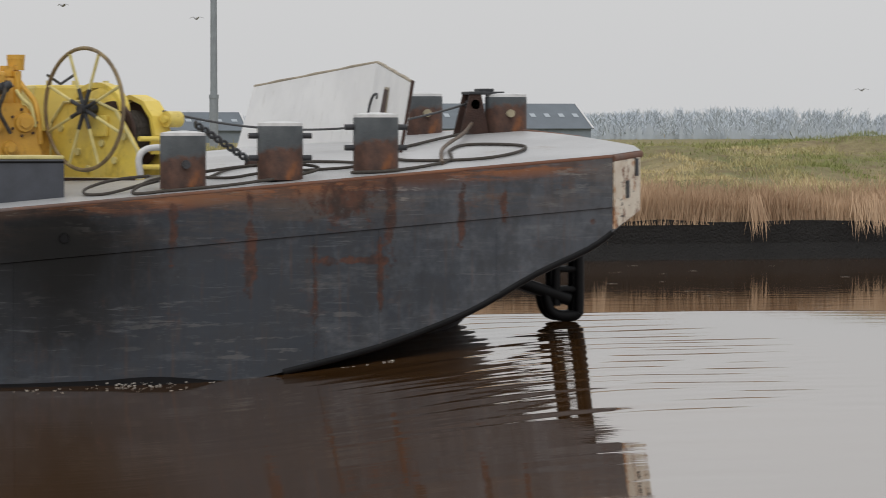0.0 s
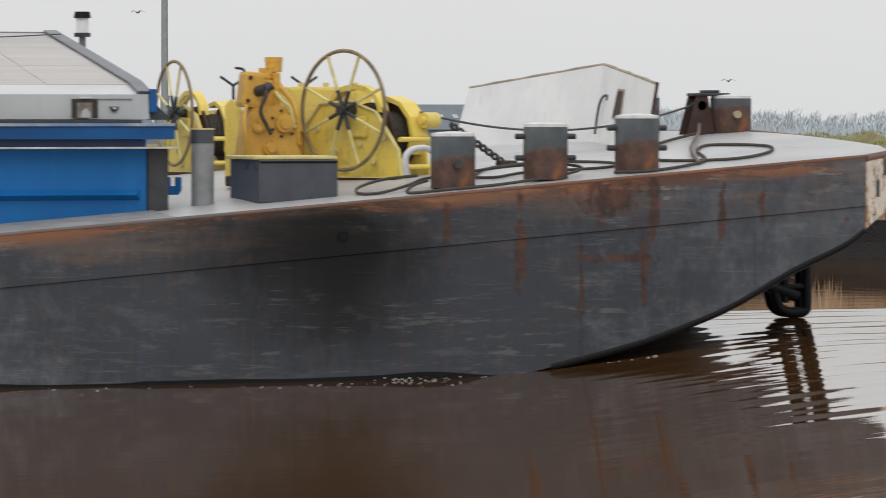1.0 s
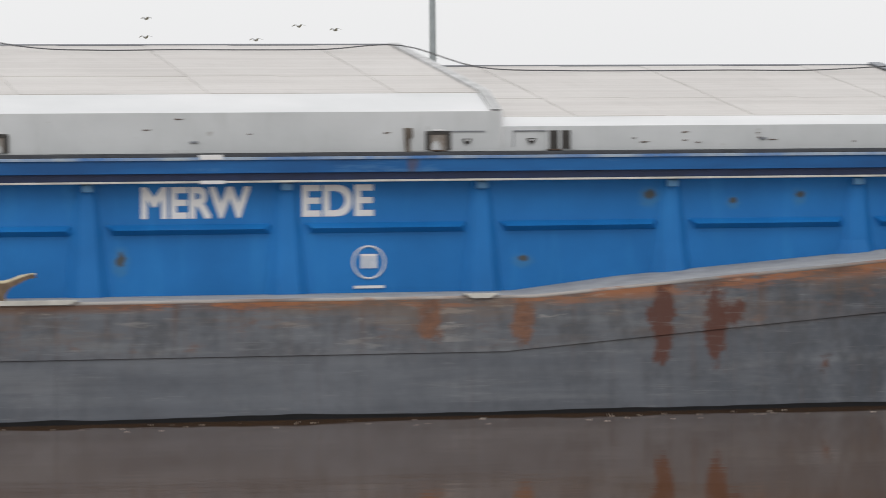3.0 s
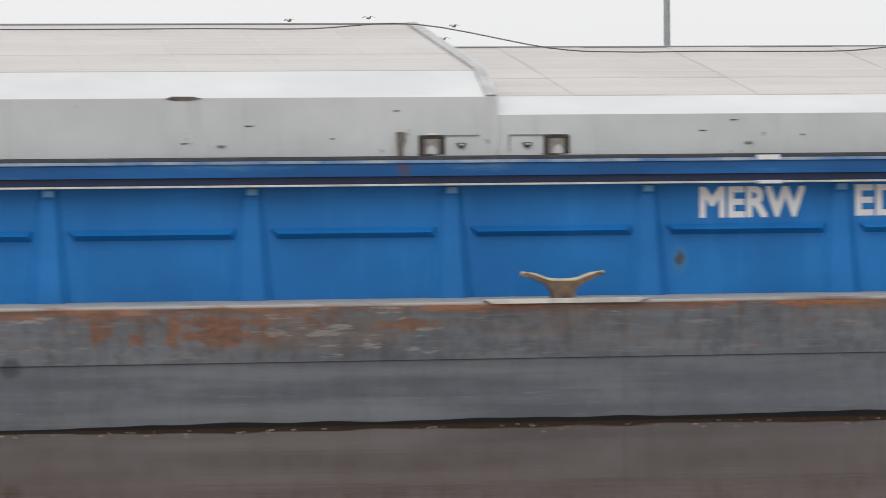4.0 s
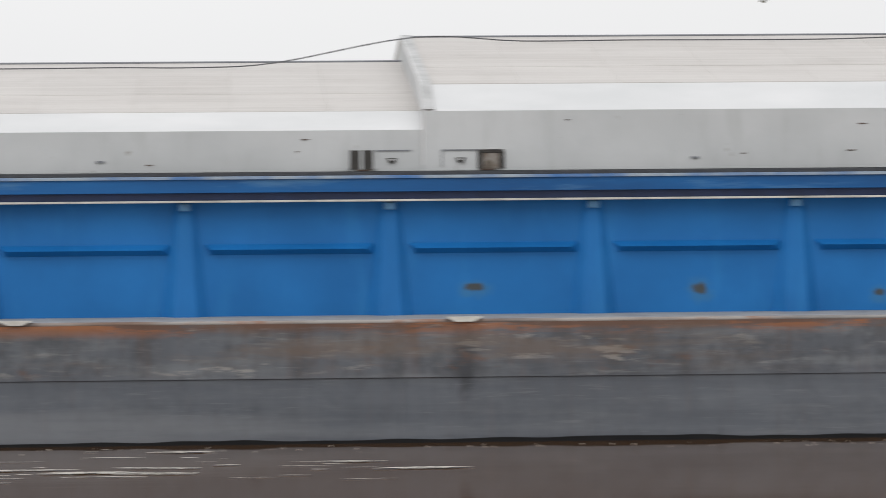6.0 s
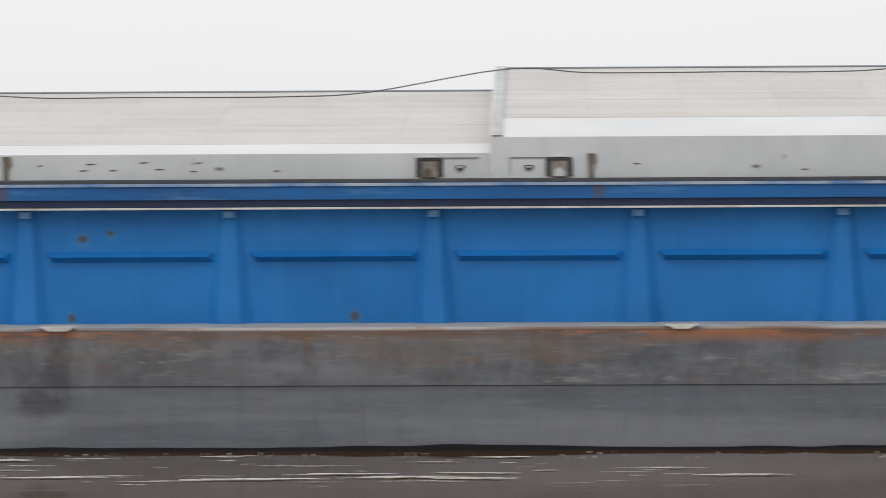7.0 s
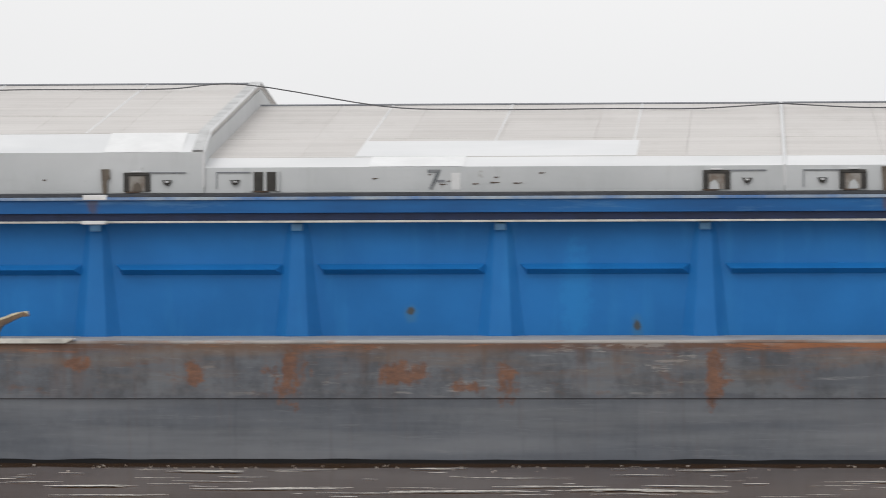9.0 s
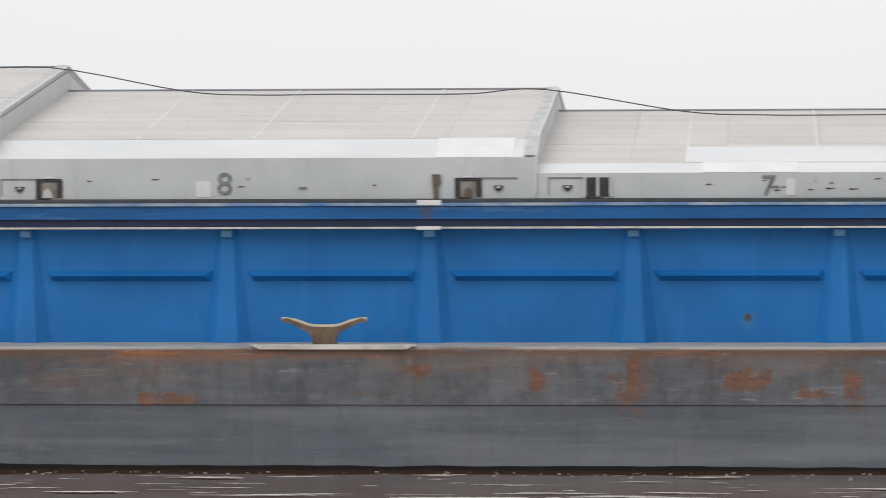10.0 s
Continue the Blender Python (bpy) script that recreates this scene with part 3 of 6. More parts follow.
def build_ground():
    xs = [-3000, -900, -300, -120, -60, -30] + [-20 + 0.8 * i for i in range(90)] + [60, 90, 150, 300, 900, 3000]
    ys = [-3000, -300, -60, -20, -5, 0, 2, 3, 4.5, 20, 50, BANK - 0.25, BANK - 0.15, BANK, BANK + 0.5] + [BANK + 0.7 + 0.8 * i for i in range(34)] + [94, 99, 106, 120, 140, 158, 200, 400, 1000, 2500, 4500]
    tagged(sheet("ground", xs, ys, bank_height, M_GROUND), "rough grassy canal bank and flat polder land", "ground", kind="structure")
    bm = bmesh.new()
    bmesh.ops.create_grid(bm, x_segments=1, y_segments=1, size=1)
    for v in bm.verts:
        v.co = Vector((v.co.x * 3000, 2.5 + (v.co.y + 1) / 2 * (BANK - 2.4), 0.004))
    tagged(part("water", bm, M_WATER), "calm brown canal water with small ripples", "water", kind="structure")
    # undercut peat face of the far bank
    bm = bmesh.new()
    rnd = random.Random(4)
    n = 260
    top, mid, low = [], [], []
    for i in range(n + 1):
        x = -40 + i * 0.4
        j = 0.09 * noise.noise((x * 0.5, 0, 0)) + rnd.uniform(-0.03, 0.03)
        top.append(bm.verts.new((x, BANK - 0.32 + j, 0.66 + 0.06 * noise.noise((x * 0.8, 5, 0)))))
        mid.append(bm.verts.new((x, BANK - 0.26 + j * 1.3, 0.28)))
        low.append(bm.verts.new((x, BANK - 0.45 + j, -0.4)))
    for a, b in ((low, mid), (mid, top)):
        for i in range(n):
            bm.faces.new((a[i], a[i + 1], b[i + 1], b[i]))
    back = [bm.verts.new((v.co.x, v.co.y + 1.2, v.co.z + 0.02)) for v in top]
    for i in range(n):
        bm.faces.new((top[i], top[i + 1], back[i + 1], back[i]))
    tagged(part("bank_face", bm, M_PEAT), "near-black undercut peat face of the bank", "bank", kind="structure")


def blades(name, count, place, length, width, lean, mat, label, category, seed):
    """Many thin bent blades in one mesh."""
    rnd = random.Random(seed)
    vs, fs = [], []
    for _ in range(count):
        x, y, z = place(rnd)
        L, w, a = length(rnd, x, y), width * rnd.uniform(0.6, 1.5), rnd.uniform(0, 6.283)
        dx, dy = rnd.gauss(0, lean) * L, rnd.gauss(0, lean) * L
        ux, uy = math.cos(a) * w, math.sin(a) * w * 0.5
        k = len(vs)
        vs += [(x - ux, y - uy, z), (x + ux, y + uy, z), (x + dx * 0.4 + ux * 0.7, y + dy * 0.4 + uy, z + L * 0.6),
               (x + dx * 0.4 - ux * 0.7, y + dy * 0.4 - uy, z + L * 0.6), (x + dx, y + dy, z + L * (1 - min(0.4, (dx * dx + dy * dy) / (L * L))))]
        fs += [(k, k + 1, k + 2, k + 3), (k + 3, k + 2, k + 4)]
    me = bpy.data.meshes.new(name)
    me.from_pydata(vs, [], fs)
    me.materials.append(mat)
    return tagged(new(name, me), label, category, kind="stuff")


def build_bank_plants():
    def reed_place(r):
        x, y = r.uniform(12, 36), BANK - 0.3 + abs(r.gauss(0, 1.4))
        return x, y, bank_height(x, y) - 0.02 if y > BANK else 0.6

    def reed_len(r, x, y):
        tuft = 0.5 + 0.5 * noise.noise((x * 0.7, y * 0.3, 9.0))
        return r.uniform(0.15, 0.74) * (0.7 + 0.7 * tuft)

    blades("reeds", 95000, reed_place, reed_len, 0.0065, 0.34, M_REED, "dense dry straw-coloured reeds along the water", "reeds", 11)

    def hang_place(r):
        c = r.choice((19.8, 21.9, 24.75, 24.8, 26.7, 26.9, 27.1, 29.5))
        x = c + r.gauss(0, 0.07)
        return x, BANK - 0.40 + r.gauss(0, 0.06), 0.62 + r.uniform(-0.12, 0.2)

    # overhanging tufts
    rnd = random.Random(5)
    vs, fs = [], []
    for _ in range(250):
        x, y, z = hang_place(rnd)
        L, w = rnd.uniform(0.04, 0.36), 0.005
        s = rnd.gauss(0, 0.08)
        k = len(vs)
        vs += [(x - w, y, z + 0.35), (x + w, y, z + 0.35), (x + w + s * 0.5, y - 0.12, z + 0.02), (x - w + s * 0.5, y - 0.12, z + 0.02), (x + s, y - 0.16, z - L * 0.8)]
        fs += [(k, k + 1, k + 2, k + 3), (k + 3, k + 2, k + 4)]
    me = bpy.data.meshes.new("hanging_grass")
    me.from_pydata(vs, [], fs)
    me.materials.append(M_REED)
    tagged(new("hanging_grass", me), "tufts of dry grass hanging over the bank", "grass", kind="stuff")

    def grass_place(r):
        x, y = r.uniform(14, 42), BANK + 1.2 + 24 * r.random() ** 1.3
        return x, y, bank_height(x, y) - 0.03

    def grass_len(r, x, y):
        return (r.uniform(0.05, 0.16) if r.random() > 0.01 else r.uniform(0.16, 0.30)) * (1.1 + 1.3 * noise.noise((x * 0.6, y * 0.4, 2.0)))

    blades("bank_grass", 150000, grass_place, grass_len, 0.007, 0.9, M_GRASS, "tussocky green and straw bank grass", "grass", 12)


def build_far_trees():
    """A far belt of bare trees: forked twigs in uneven crowns."""
    rnd = random.Random(21)
    vs, fs = [], []

    def stick(a, b, w):
        k = len(vs)
        vs.extend([(a[0] - w, a[1], a[2]), (a[0] + w, a[1], a[2]), (b[0] + w * 0.5, b[1], b[2]), (b[0] - w * 0.5, b[1], b[2])])
        fs.append((k, k + 1, k + 2, k + 3))

    for i in range(800):
        x = rnd.uniform(120, 480)
        y = 880 + rnd.uniform(-30, 60)
        h = max(2.2, (5.4 + 3.4 * noise.noise((x * 0.025, 1, 0)) + 1.6 * noise.noise((x * 0.11, 4, 0)) + 1.5 * rnd.random()) * (1.0 if x > 300 else 0.85))
        stick((x, y, -0.5), (x, y, h * 0.6), 0.12)
        for _ in range(110):
            z0 = rnd.uniform(0.08, 0.85) * h
            ang = rnd.uniform(-1.1, 1.1)
            L = rnd.uniform(0.08, 0.24) * h
            p = (x + rnd.uniform(-0.42, 0.42) * h * (1 - (z0 / h) ** 2), y, z0)
            q = (p[0] + math.sin(ang) * L, y + rnd.uniform(-1, 1), p[2] + math.cos(ang) * L)
            stick(p, q, rnd.uniform(0.03, 0.10))
    for i in range(2600):  # low hedge at their foot
        x, y = rnd.uniform(110, 500), 860 + rnd.uniform(-10, 30)
        stick((x, y, -0.5), (x + rnd.uniform(-0.8, 0.8), y, rnd.uniform(0.8, 3.4)), rnd.uniform(0.15, 0.5))
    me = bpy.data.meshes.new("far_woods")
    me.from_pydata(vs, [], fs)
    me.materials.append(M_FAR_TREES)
    tagged(new("far_woods", me), "far belt of bare winter trees, haze mixed into their colour", "trees", kind="stuff")


def build_barn(x0, x1, y, depth, eave, ridge, label):
    root = tagged(new("barn"), label, "barn", "far barns")
    root.location = (x0, y, -0.4)
    w = x1 - x0
    bm = bmesh.new()
    prism(bm, [(0, 0), (depth, 0), (depth, eave), (depth / 2, ridge - 0.15), (0, eave)], Matrix.Rotation(radians(90), 4, "Z"), -w)
    part("wall", bm, M_BARN_WALL, root)
    bm = bmesh.new()
    o, tk = 0.5, 0.14
    sl = (ridge - eave) / (depth / 2)
    prism(bm, [(-o, eave - o * sl), (depth / 2, ridge), (depth + o, eave - o * sl), (depth + o, eave - o * sl + tk), (depth / 2, ridge + tk), (-o, eave - o * sl + tk)],
          Matrix.Translation((-o, 0, 0)) @ Matrix.Rotation(radians(90), 4, "Z"), -w - 2 * o)
    roof = part("roof", bm, M_BARN_ROOF, root)
    n = int(w / 2.6)
    for i in range(n):
        bm = bmesh.new()
        cx = (i + 0.5) * w / n
        s0, s1 = 0.42, 0.56
        prism(bm, [(depth / 2 * s0, eave + (ridge - eave) * s0 + tk + 0.02), (depth / 2 * s1, eave + (ridge - eave) * s1 + tk + 0.02),
                   (depth / 2 * s1, eave + (ridge - eave) * s1 + tk + 0.08), (depth / 2 * s0, eave + (ridge - eave) * s0 + tk + 0.08)],
              Matrix.Translation((cx - 0.5, 0, 0)) @ Matrix.Rotation(radians(90), 4, "Z"), -1.0)
        part("skylight", bm, M_SKYLIGHT, roof)
    bm = bmesh.new()
    prism(bm, [(-o, eave - o * sl + tk), (depth / 2, ridge + tk), (depth / 2, ridge + tk + 0.12), (-o, eave - o * sl + tk + 0.12)],
          Matrix.Translation((w + o, 0, 0)) @ Matrix.Rotation(radians(90), 4, "Z"), 0.35)
    part("verge_board", bm, M_WHITE, root, "white verge board")


def build_mast():
    root = tagged(new("mast"), "tall grey tubular steel mast in the fields", "mast")
    root.location = (math.tan(radians(13.345)) * 118, 118, -0.2)
    bm = bmesh.new()
    tube(bm, (0, 0, 0), (0, 0, 3.4), 0.135, 20)
    tube(bm, (0, 0, 3.4), (0, 0, 16), 0.108, 20, 0.07)
    smooth(part("shaft", bm, M_MAST, root))
    bm = bmesh.new()
    tube(bm, (0, 0, 3.36), (0, 0, 3.48), 0.15, 20)
    smooth(part("collar", bm, M_MAST, root))


build_ground()
build_bank_plants()
build_far_trees()
build_barn(207, 237.5, 700, 20, 2.7, 7.1, "far slate-blue barn with a low white-edged roof and skylights")
build_barn(150, 169.5, 690, 12, 2.4, 5.4, "far blue-grey shed with a low roof")
build_mast()


# ---------------------------------------------------------------- the barge
M_WALK = plain("pale_deck_paint", (0.30, 0.30, 0.30), 0.6, vary=0.3, scale=4)
NEAR, FAR, MIDDLE = -0.86, 9.86, 4.5
AFT, BOW = -47.0, 8.39
RIB = 1.8


def sheer(x):
    return max(1.068, 1.3366 + x * 0.081)


def seam(x):
    """Where the upper strake ends."""
    return 0.57 + max(0.0, x + 3.6) * 0.081


def camber(x, y):
    k = min(1.0, max(0.0, (x + 3.0) / 8.0))
    return 0.19 * k * (1 - ((y - MIDDLE) / (MIDDLE - NEAR)) ** 2)


def deck_z(x, y):
    return sheer(x) + camber(x, y)


def bottom(x):
    if x < 4.6:
        return -0.8
    for (a, za), (b, zb) in zip(RAKE, RAKE[1:]):
        if x <= b:
            return za + (zb - za) * (x - a) / (b - a)
    return RAKE[-1][1]


RAKE = [(4.6, -0.07), (5.3, 0.095), (6.13, 0.29), (6.76, 0.50), (7.14, 0.66), (7.67, 0.945), (8.16, 1.16), (8.39, 1.31), (8.83, 1.52)]

barge = thing("barge", 0, 0, 0, "long dark grey cargo barge with a bright blue coaming, under way", "barge")


def build_hull():
    xs = [AFT, -40, -30, -20, -10, -4.5, -3.316, -2, 0, 2, 3.4, 4.6, 5.0, 5.3, 5.7, 6.13, 6.45, 6.76, 7.14, 7.4, 7.67, 7.9, 8.16, BOW]
    bm = bmesh.new()
    near, far = [], []
    for x in xs:
        near.append([bm.verts.new((x, NEAR, z)) for z in (bottom(x), bottom(x) + (sheer(x) - bottom(x)) * 0.5, sheer(x) - 0.03)])
        far.append([bm.verts.new((x, FAR, z)) for z in (bottom(x), bottom(x) + (sheer(x) - bottom(x)) * 0.5, sheer(x) - 0.03)])
    for side in (near, far):
        for a, b in zip(side, side[1:]):
            for k in range(2):
                bm.faces.new((a[k], b[k], b[k + 1], a[k + 1]))
    # flared lower bow: each section drops from the chine to the keel
    keel = []
    for x in xs:
        zk = -0.8 if x < 7.4 else min(-0.8 + ((x - 7.4) / 1.3) ** 2 * 2.2, bottom(x) - 0.02)
        row = []
        for j in range(1, 8):
            s = abs(j - 4) / 4.0
            row.append(bm.verts.new((x, NEAR + (FAR - NEAR) * j / 8.0, bottom(x) + (min(zk, bottom(x)) - bottom(x)) * (1 - s) ** 1.5)))
        keel.append(row)
    for i in range(len(xs) - 1):
        ra = [near[i][0]] + keel[i] + [far[i][0]]
        rb = [near[i + 1][0]] + keel[i + 1] + [far[i + 1][0]]
        for j in range(8):
            bm.faces.new((ra[j], ra[j + 1], rb[j + 1], rb[j]))
    closing = keel[-1]
    bm.faces.new([near[0][0], near[0][1], near[0][2], far[0][2], far[0][1], far[0][0]])
    # blunt front between the two cut-off corners
    f = [bm.verts.new((8.83, y, z)) for y, z in ((NEAR + 0.5, 1.50), (NEAR + 0.5, sheer(8.83) - 0.03), (FAR - 0.5, sheer(8.83) - 0.03), (FAR - 0.5, 1.50))]
    bm.faces.new(f)
    bm.faces.new([near[-1][0], f[0], f[3], far[-1][0]] + closing[::-1])
    bm.faces.new((far[-1][0], far[-1][1], far[-1][2], f[2], f[3]))
    bm.faces.new((near[-1][0], near[-1][1], near[-1][2], f[1], f[0]))
    part("hull", bm, M_HULL, barge, "scuffed dark blue-grey hull plating with rust streaks")
    # upper strake, standing proud of the plating below
    bm = bmesh.new()
    lo, hi, lo2 = [], [], []
    xs2 = [AFT, -20, -3.6, -3.316] + [-2.4 + 0.8 * i for i in range(13)] + [BOW - 0.005]
    for x in xs2:
        z = seam(x)
        lo2.append(bm.verts.new((x, NEAR + 0.01, z - 0.012)))
        lo.append(bm.verts.new((x, NEAR - 0.017, z)))
        hi.append(bm.verts.new((x, NEAR - 0.017, sheer(x) - 0.028)))
    for a, b in ((lo2, lo), (lo, hi)):
        for i in range(len(xs2) - 1):
            bm.faces.new((a[i], a[i + 1], b[i + 1], b[i]))
    part("upper_strake", bm, M_HULL, barge, "proud upper strake, scraped and rusty")
    # vertical butt welds
    for x in (-42.5, -37.5, -31.2, -25.8, -19.7, -13.5, -7.6, -1.5, 2.9, 5.6, 6.2, 7.3):
        bm = bmesh.new()
        zb = max(bottom(x) + 0.02, 0.085)
        box(bm, x - 0.012, x + 0.012, NEAR - 0.006, NEAR + 0.01, zb, seam(x) - 0.015)
        part("weld_seam", bm, M_HULL, barge)
    # rounded gunwale bar
    bm = bmesh.new()
    sweep(bm, [(x, NEAR + 0.006, sheer(x) - 0.019) for x in [AFT, -30, -15, -3.6, -3.316] + [-2.5 + 0.9 * i for i in range(12)] + [BOW]], 0.021, 10)
    smooth(part("gunwale", bm, M_EDGE, barge, "rounded rust-stained gunwale edge"), 60)
    bm = bmesh.new()
    sweep(bm, [(BOW, NEAR + 0.005, sheer(BOW) - 0.035), (8.83, NEAR + 0.5, sheer(8.83) - 0.035), (8.85, 1.5, deck_z(8.85, 1.5) - 0.03), (8.85, 3.0, deck_z(8.85, 3.0) - 0.02),
               (8.85, MIDDLE, deck_z(8.85, MIDDLE) - 0.02), (8.85, 7.0, deck_z(8.85, 7) - 0.02), (8.83, FAR - 0.5, sheer(8.83) - 0.035)], 0.036, 10)
    smooth(part("bow_rail", bm, M_EDGE, barge, "rusty rounded bar along the bow edge"), 60)
    # white corner plate
    bm = bmesh.new()
    a, b = Vector((BOW, NEAR, 0)), Vector((8.80, NEAR + 0.46, 0))
    d = (b - a).normalized()
    n = Vector((d.y, -d.x, 0)) * 0.02
    vs = [bm.verts.new(p) for p in (a + n + d * 0.01 + Vector((0, 0, 1.34)), a + n + d * 0.01 + Vector((0, 0, sheer(BOW) - 0.04)), b + n + Vector((0, 0, sheer(8.8) - 0.04)), b + n + Vector((0, 0, 1.50)))]
    fc = bm.faces.new(vs)
    r = bmesh.ops.extrude_face_region(bm, geom=[fc])
    bmesh.ops.translate(bm, vec=-n * 0.9, verts=[v for v in r["geom"] if isinstance(v, bmesh.types.BMVert)])
    plate = part("corner_plate", bm, M_RUSTY_WHITE, barge, "rust-eaten white corner plate")
    for s, (z0, z1) in ((0.30, (1.62, 1.78)), (0.52, (1.82, 1.98))):
        bm = bmesh.new()
        c = a + d * s + n * 1.2
        box(bm, -0.03, 0.03, -0.012, 0.012, z0, z1, 0.004, Matrix.Translation((c.x, c.y, 0)) @ Matrix.Rotation(math.atan2(d.y, d.x), 4, "Z"))
        part("guide_lug", bm, M_STEEL, plate)
    # underside shows dark: bilge strip along the rake
    bm = bmesh.new()
    sweep(bm, spline([(x, NEAR + 0.02, z) for x, z in RAKE[1:8]], 3), 0.035, 8)
    smooth(part("chine_bar", bm, M_BLACK, barge), 60)
    # deck: walkways beside the hold, fore deck
    bm = bmesh.new()
    for y0, y1 in ((NEAR, 0.3), (FAR - 1.16, FAR)):
        xs3 = [AFT, -3.316, -2, 0, 1.8]
        for xa, xb in zip(xs3, xs3[1:]):
            bm.faces.new([bm.verts.new((x, y, deck_z(x, NEAR) + ((0.016 if x < -3 else 0.066) if y in (0.3, FAR - 1.16) else 0.0))) for x, y in ((xa, y0), (xb, y0), (xb, y1), (xa, y1))])
    part("walkway", bm, M_WALK, barge, "grey steel side deck")
    bm = bmesh.new()
    ys = [NEAR + i * (FAR - NEAR) / 16 for i in range(17)]
    xs3 = [1.8, 3, 4, 5, 6, 7, 7.8, BOW, 8.83]
    g = [[bm.verts.new((x, min(max(y, NEAR + (0.48 if x > 8.5 else 0)), FAR - (0.48 if x > 8.5 else 0)), deck_z(x, y) + 0.002)) for y in ys] for x in xs3]
    for i in range(len(xs3) - 1):
        for j in range(16):
            bm.faces.new((g[i][j], g[i + 1][j], g[i + 1][j + 1], g[i][j + 1]))
    smooth(part("fore_deck", bm, M_DECK, barge, "grey cambered fore deck"), 60)
    # drip edge under the deck lip at notches beside the cleats
    for xa, xb in ((-37.50, -36.05), (-8.88, -7.40), (-23.2, -22.9)):
        bm = bmesh.new()
        pts = [(xa, 1.088), (xa + 0.09, 1.048), (xb - 0.09, 1.048), (xb, 1.088)]
        prism(bm, pts, Matrix.Translation((0, NEAR - 0.05, 0)), 0.10)
        part("fairlead_lip", bm, M_WORN_WHITE, barge, "worn pale lip of the side deck")
    for x in (-3.82, -19.2, -28.42):
        bm = bmesh.new()
        prism(bm, [(x - 0.16, 1.088), (x - 0.08, 1.046), (x + 0.08, 1.046), (x + 0.16, 1.088)], Matrix.Translation((0, NEAR - 0.05, 0)), 0.10)
        part("deck_spout", bm, M_WORN_WHITE, barge, "worn pale drain lip")
    # exhaust outlet
    bm = bmesh.new()
    tube(bm, (3.33, NEAR + 0.04, 1.30), (3.33, NEAR - 0.036, 1.30), 0.042, 18, caps=False)
    tube(bm, (3.33, NEAR + 0.04, 1.30), (3.33, NEAR - 0.031, 1.30), 0.04, 18)
    part("outlet", bm, M_BLACK, barge, "sooty exhaust outlet")
    # wet band at the waterline
    bm = bmesh.new()
    lo, hi = [], []
    x = AFT
    while x <= 5.3:
        h = 0.040 + 0.040 * noise.noise((x * 0.42, 0, 7)) + 0.014 * noise.noise((x * 2.3, 0, 3))
        h = max(h, 0.022)
        if x > 1.5:
            h = 0.040 + 0.010 * noise.noise((x * 1.6, 0, 3))
            h += 0.035 * math.exp(-((x - 4.1) / 0.4) ** 2)
        if x > 4.5:
            h = max(h * (5.4 - x) / 0.9, bottom(x) + 0.004)
        lo.append(bm.verts.new((x, NEAR - 0.006, max(-0.25, bottom(x)))))
        hi.append(bm.verts.new((x, NEAR - 0.006, h)))
        x += 0.1
    for i in range(len(lo) - 1):
        bm.faces.new((lo[i], lo[i + 1], hi[i + 1], hi[i]))
    part("wet_band", bm, M_BLACK, barge, "black wet band at the waterline")


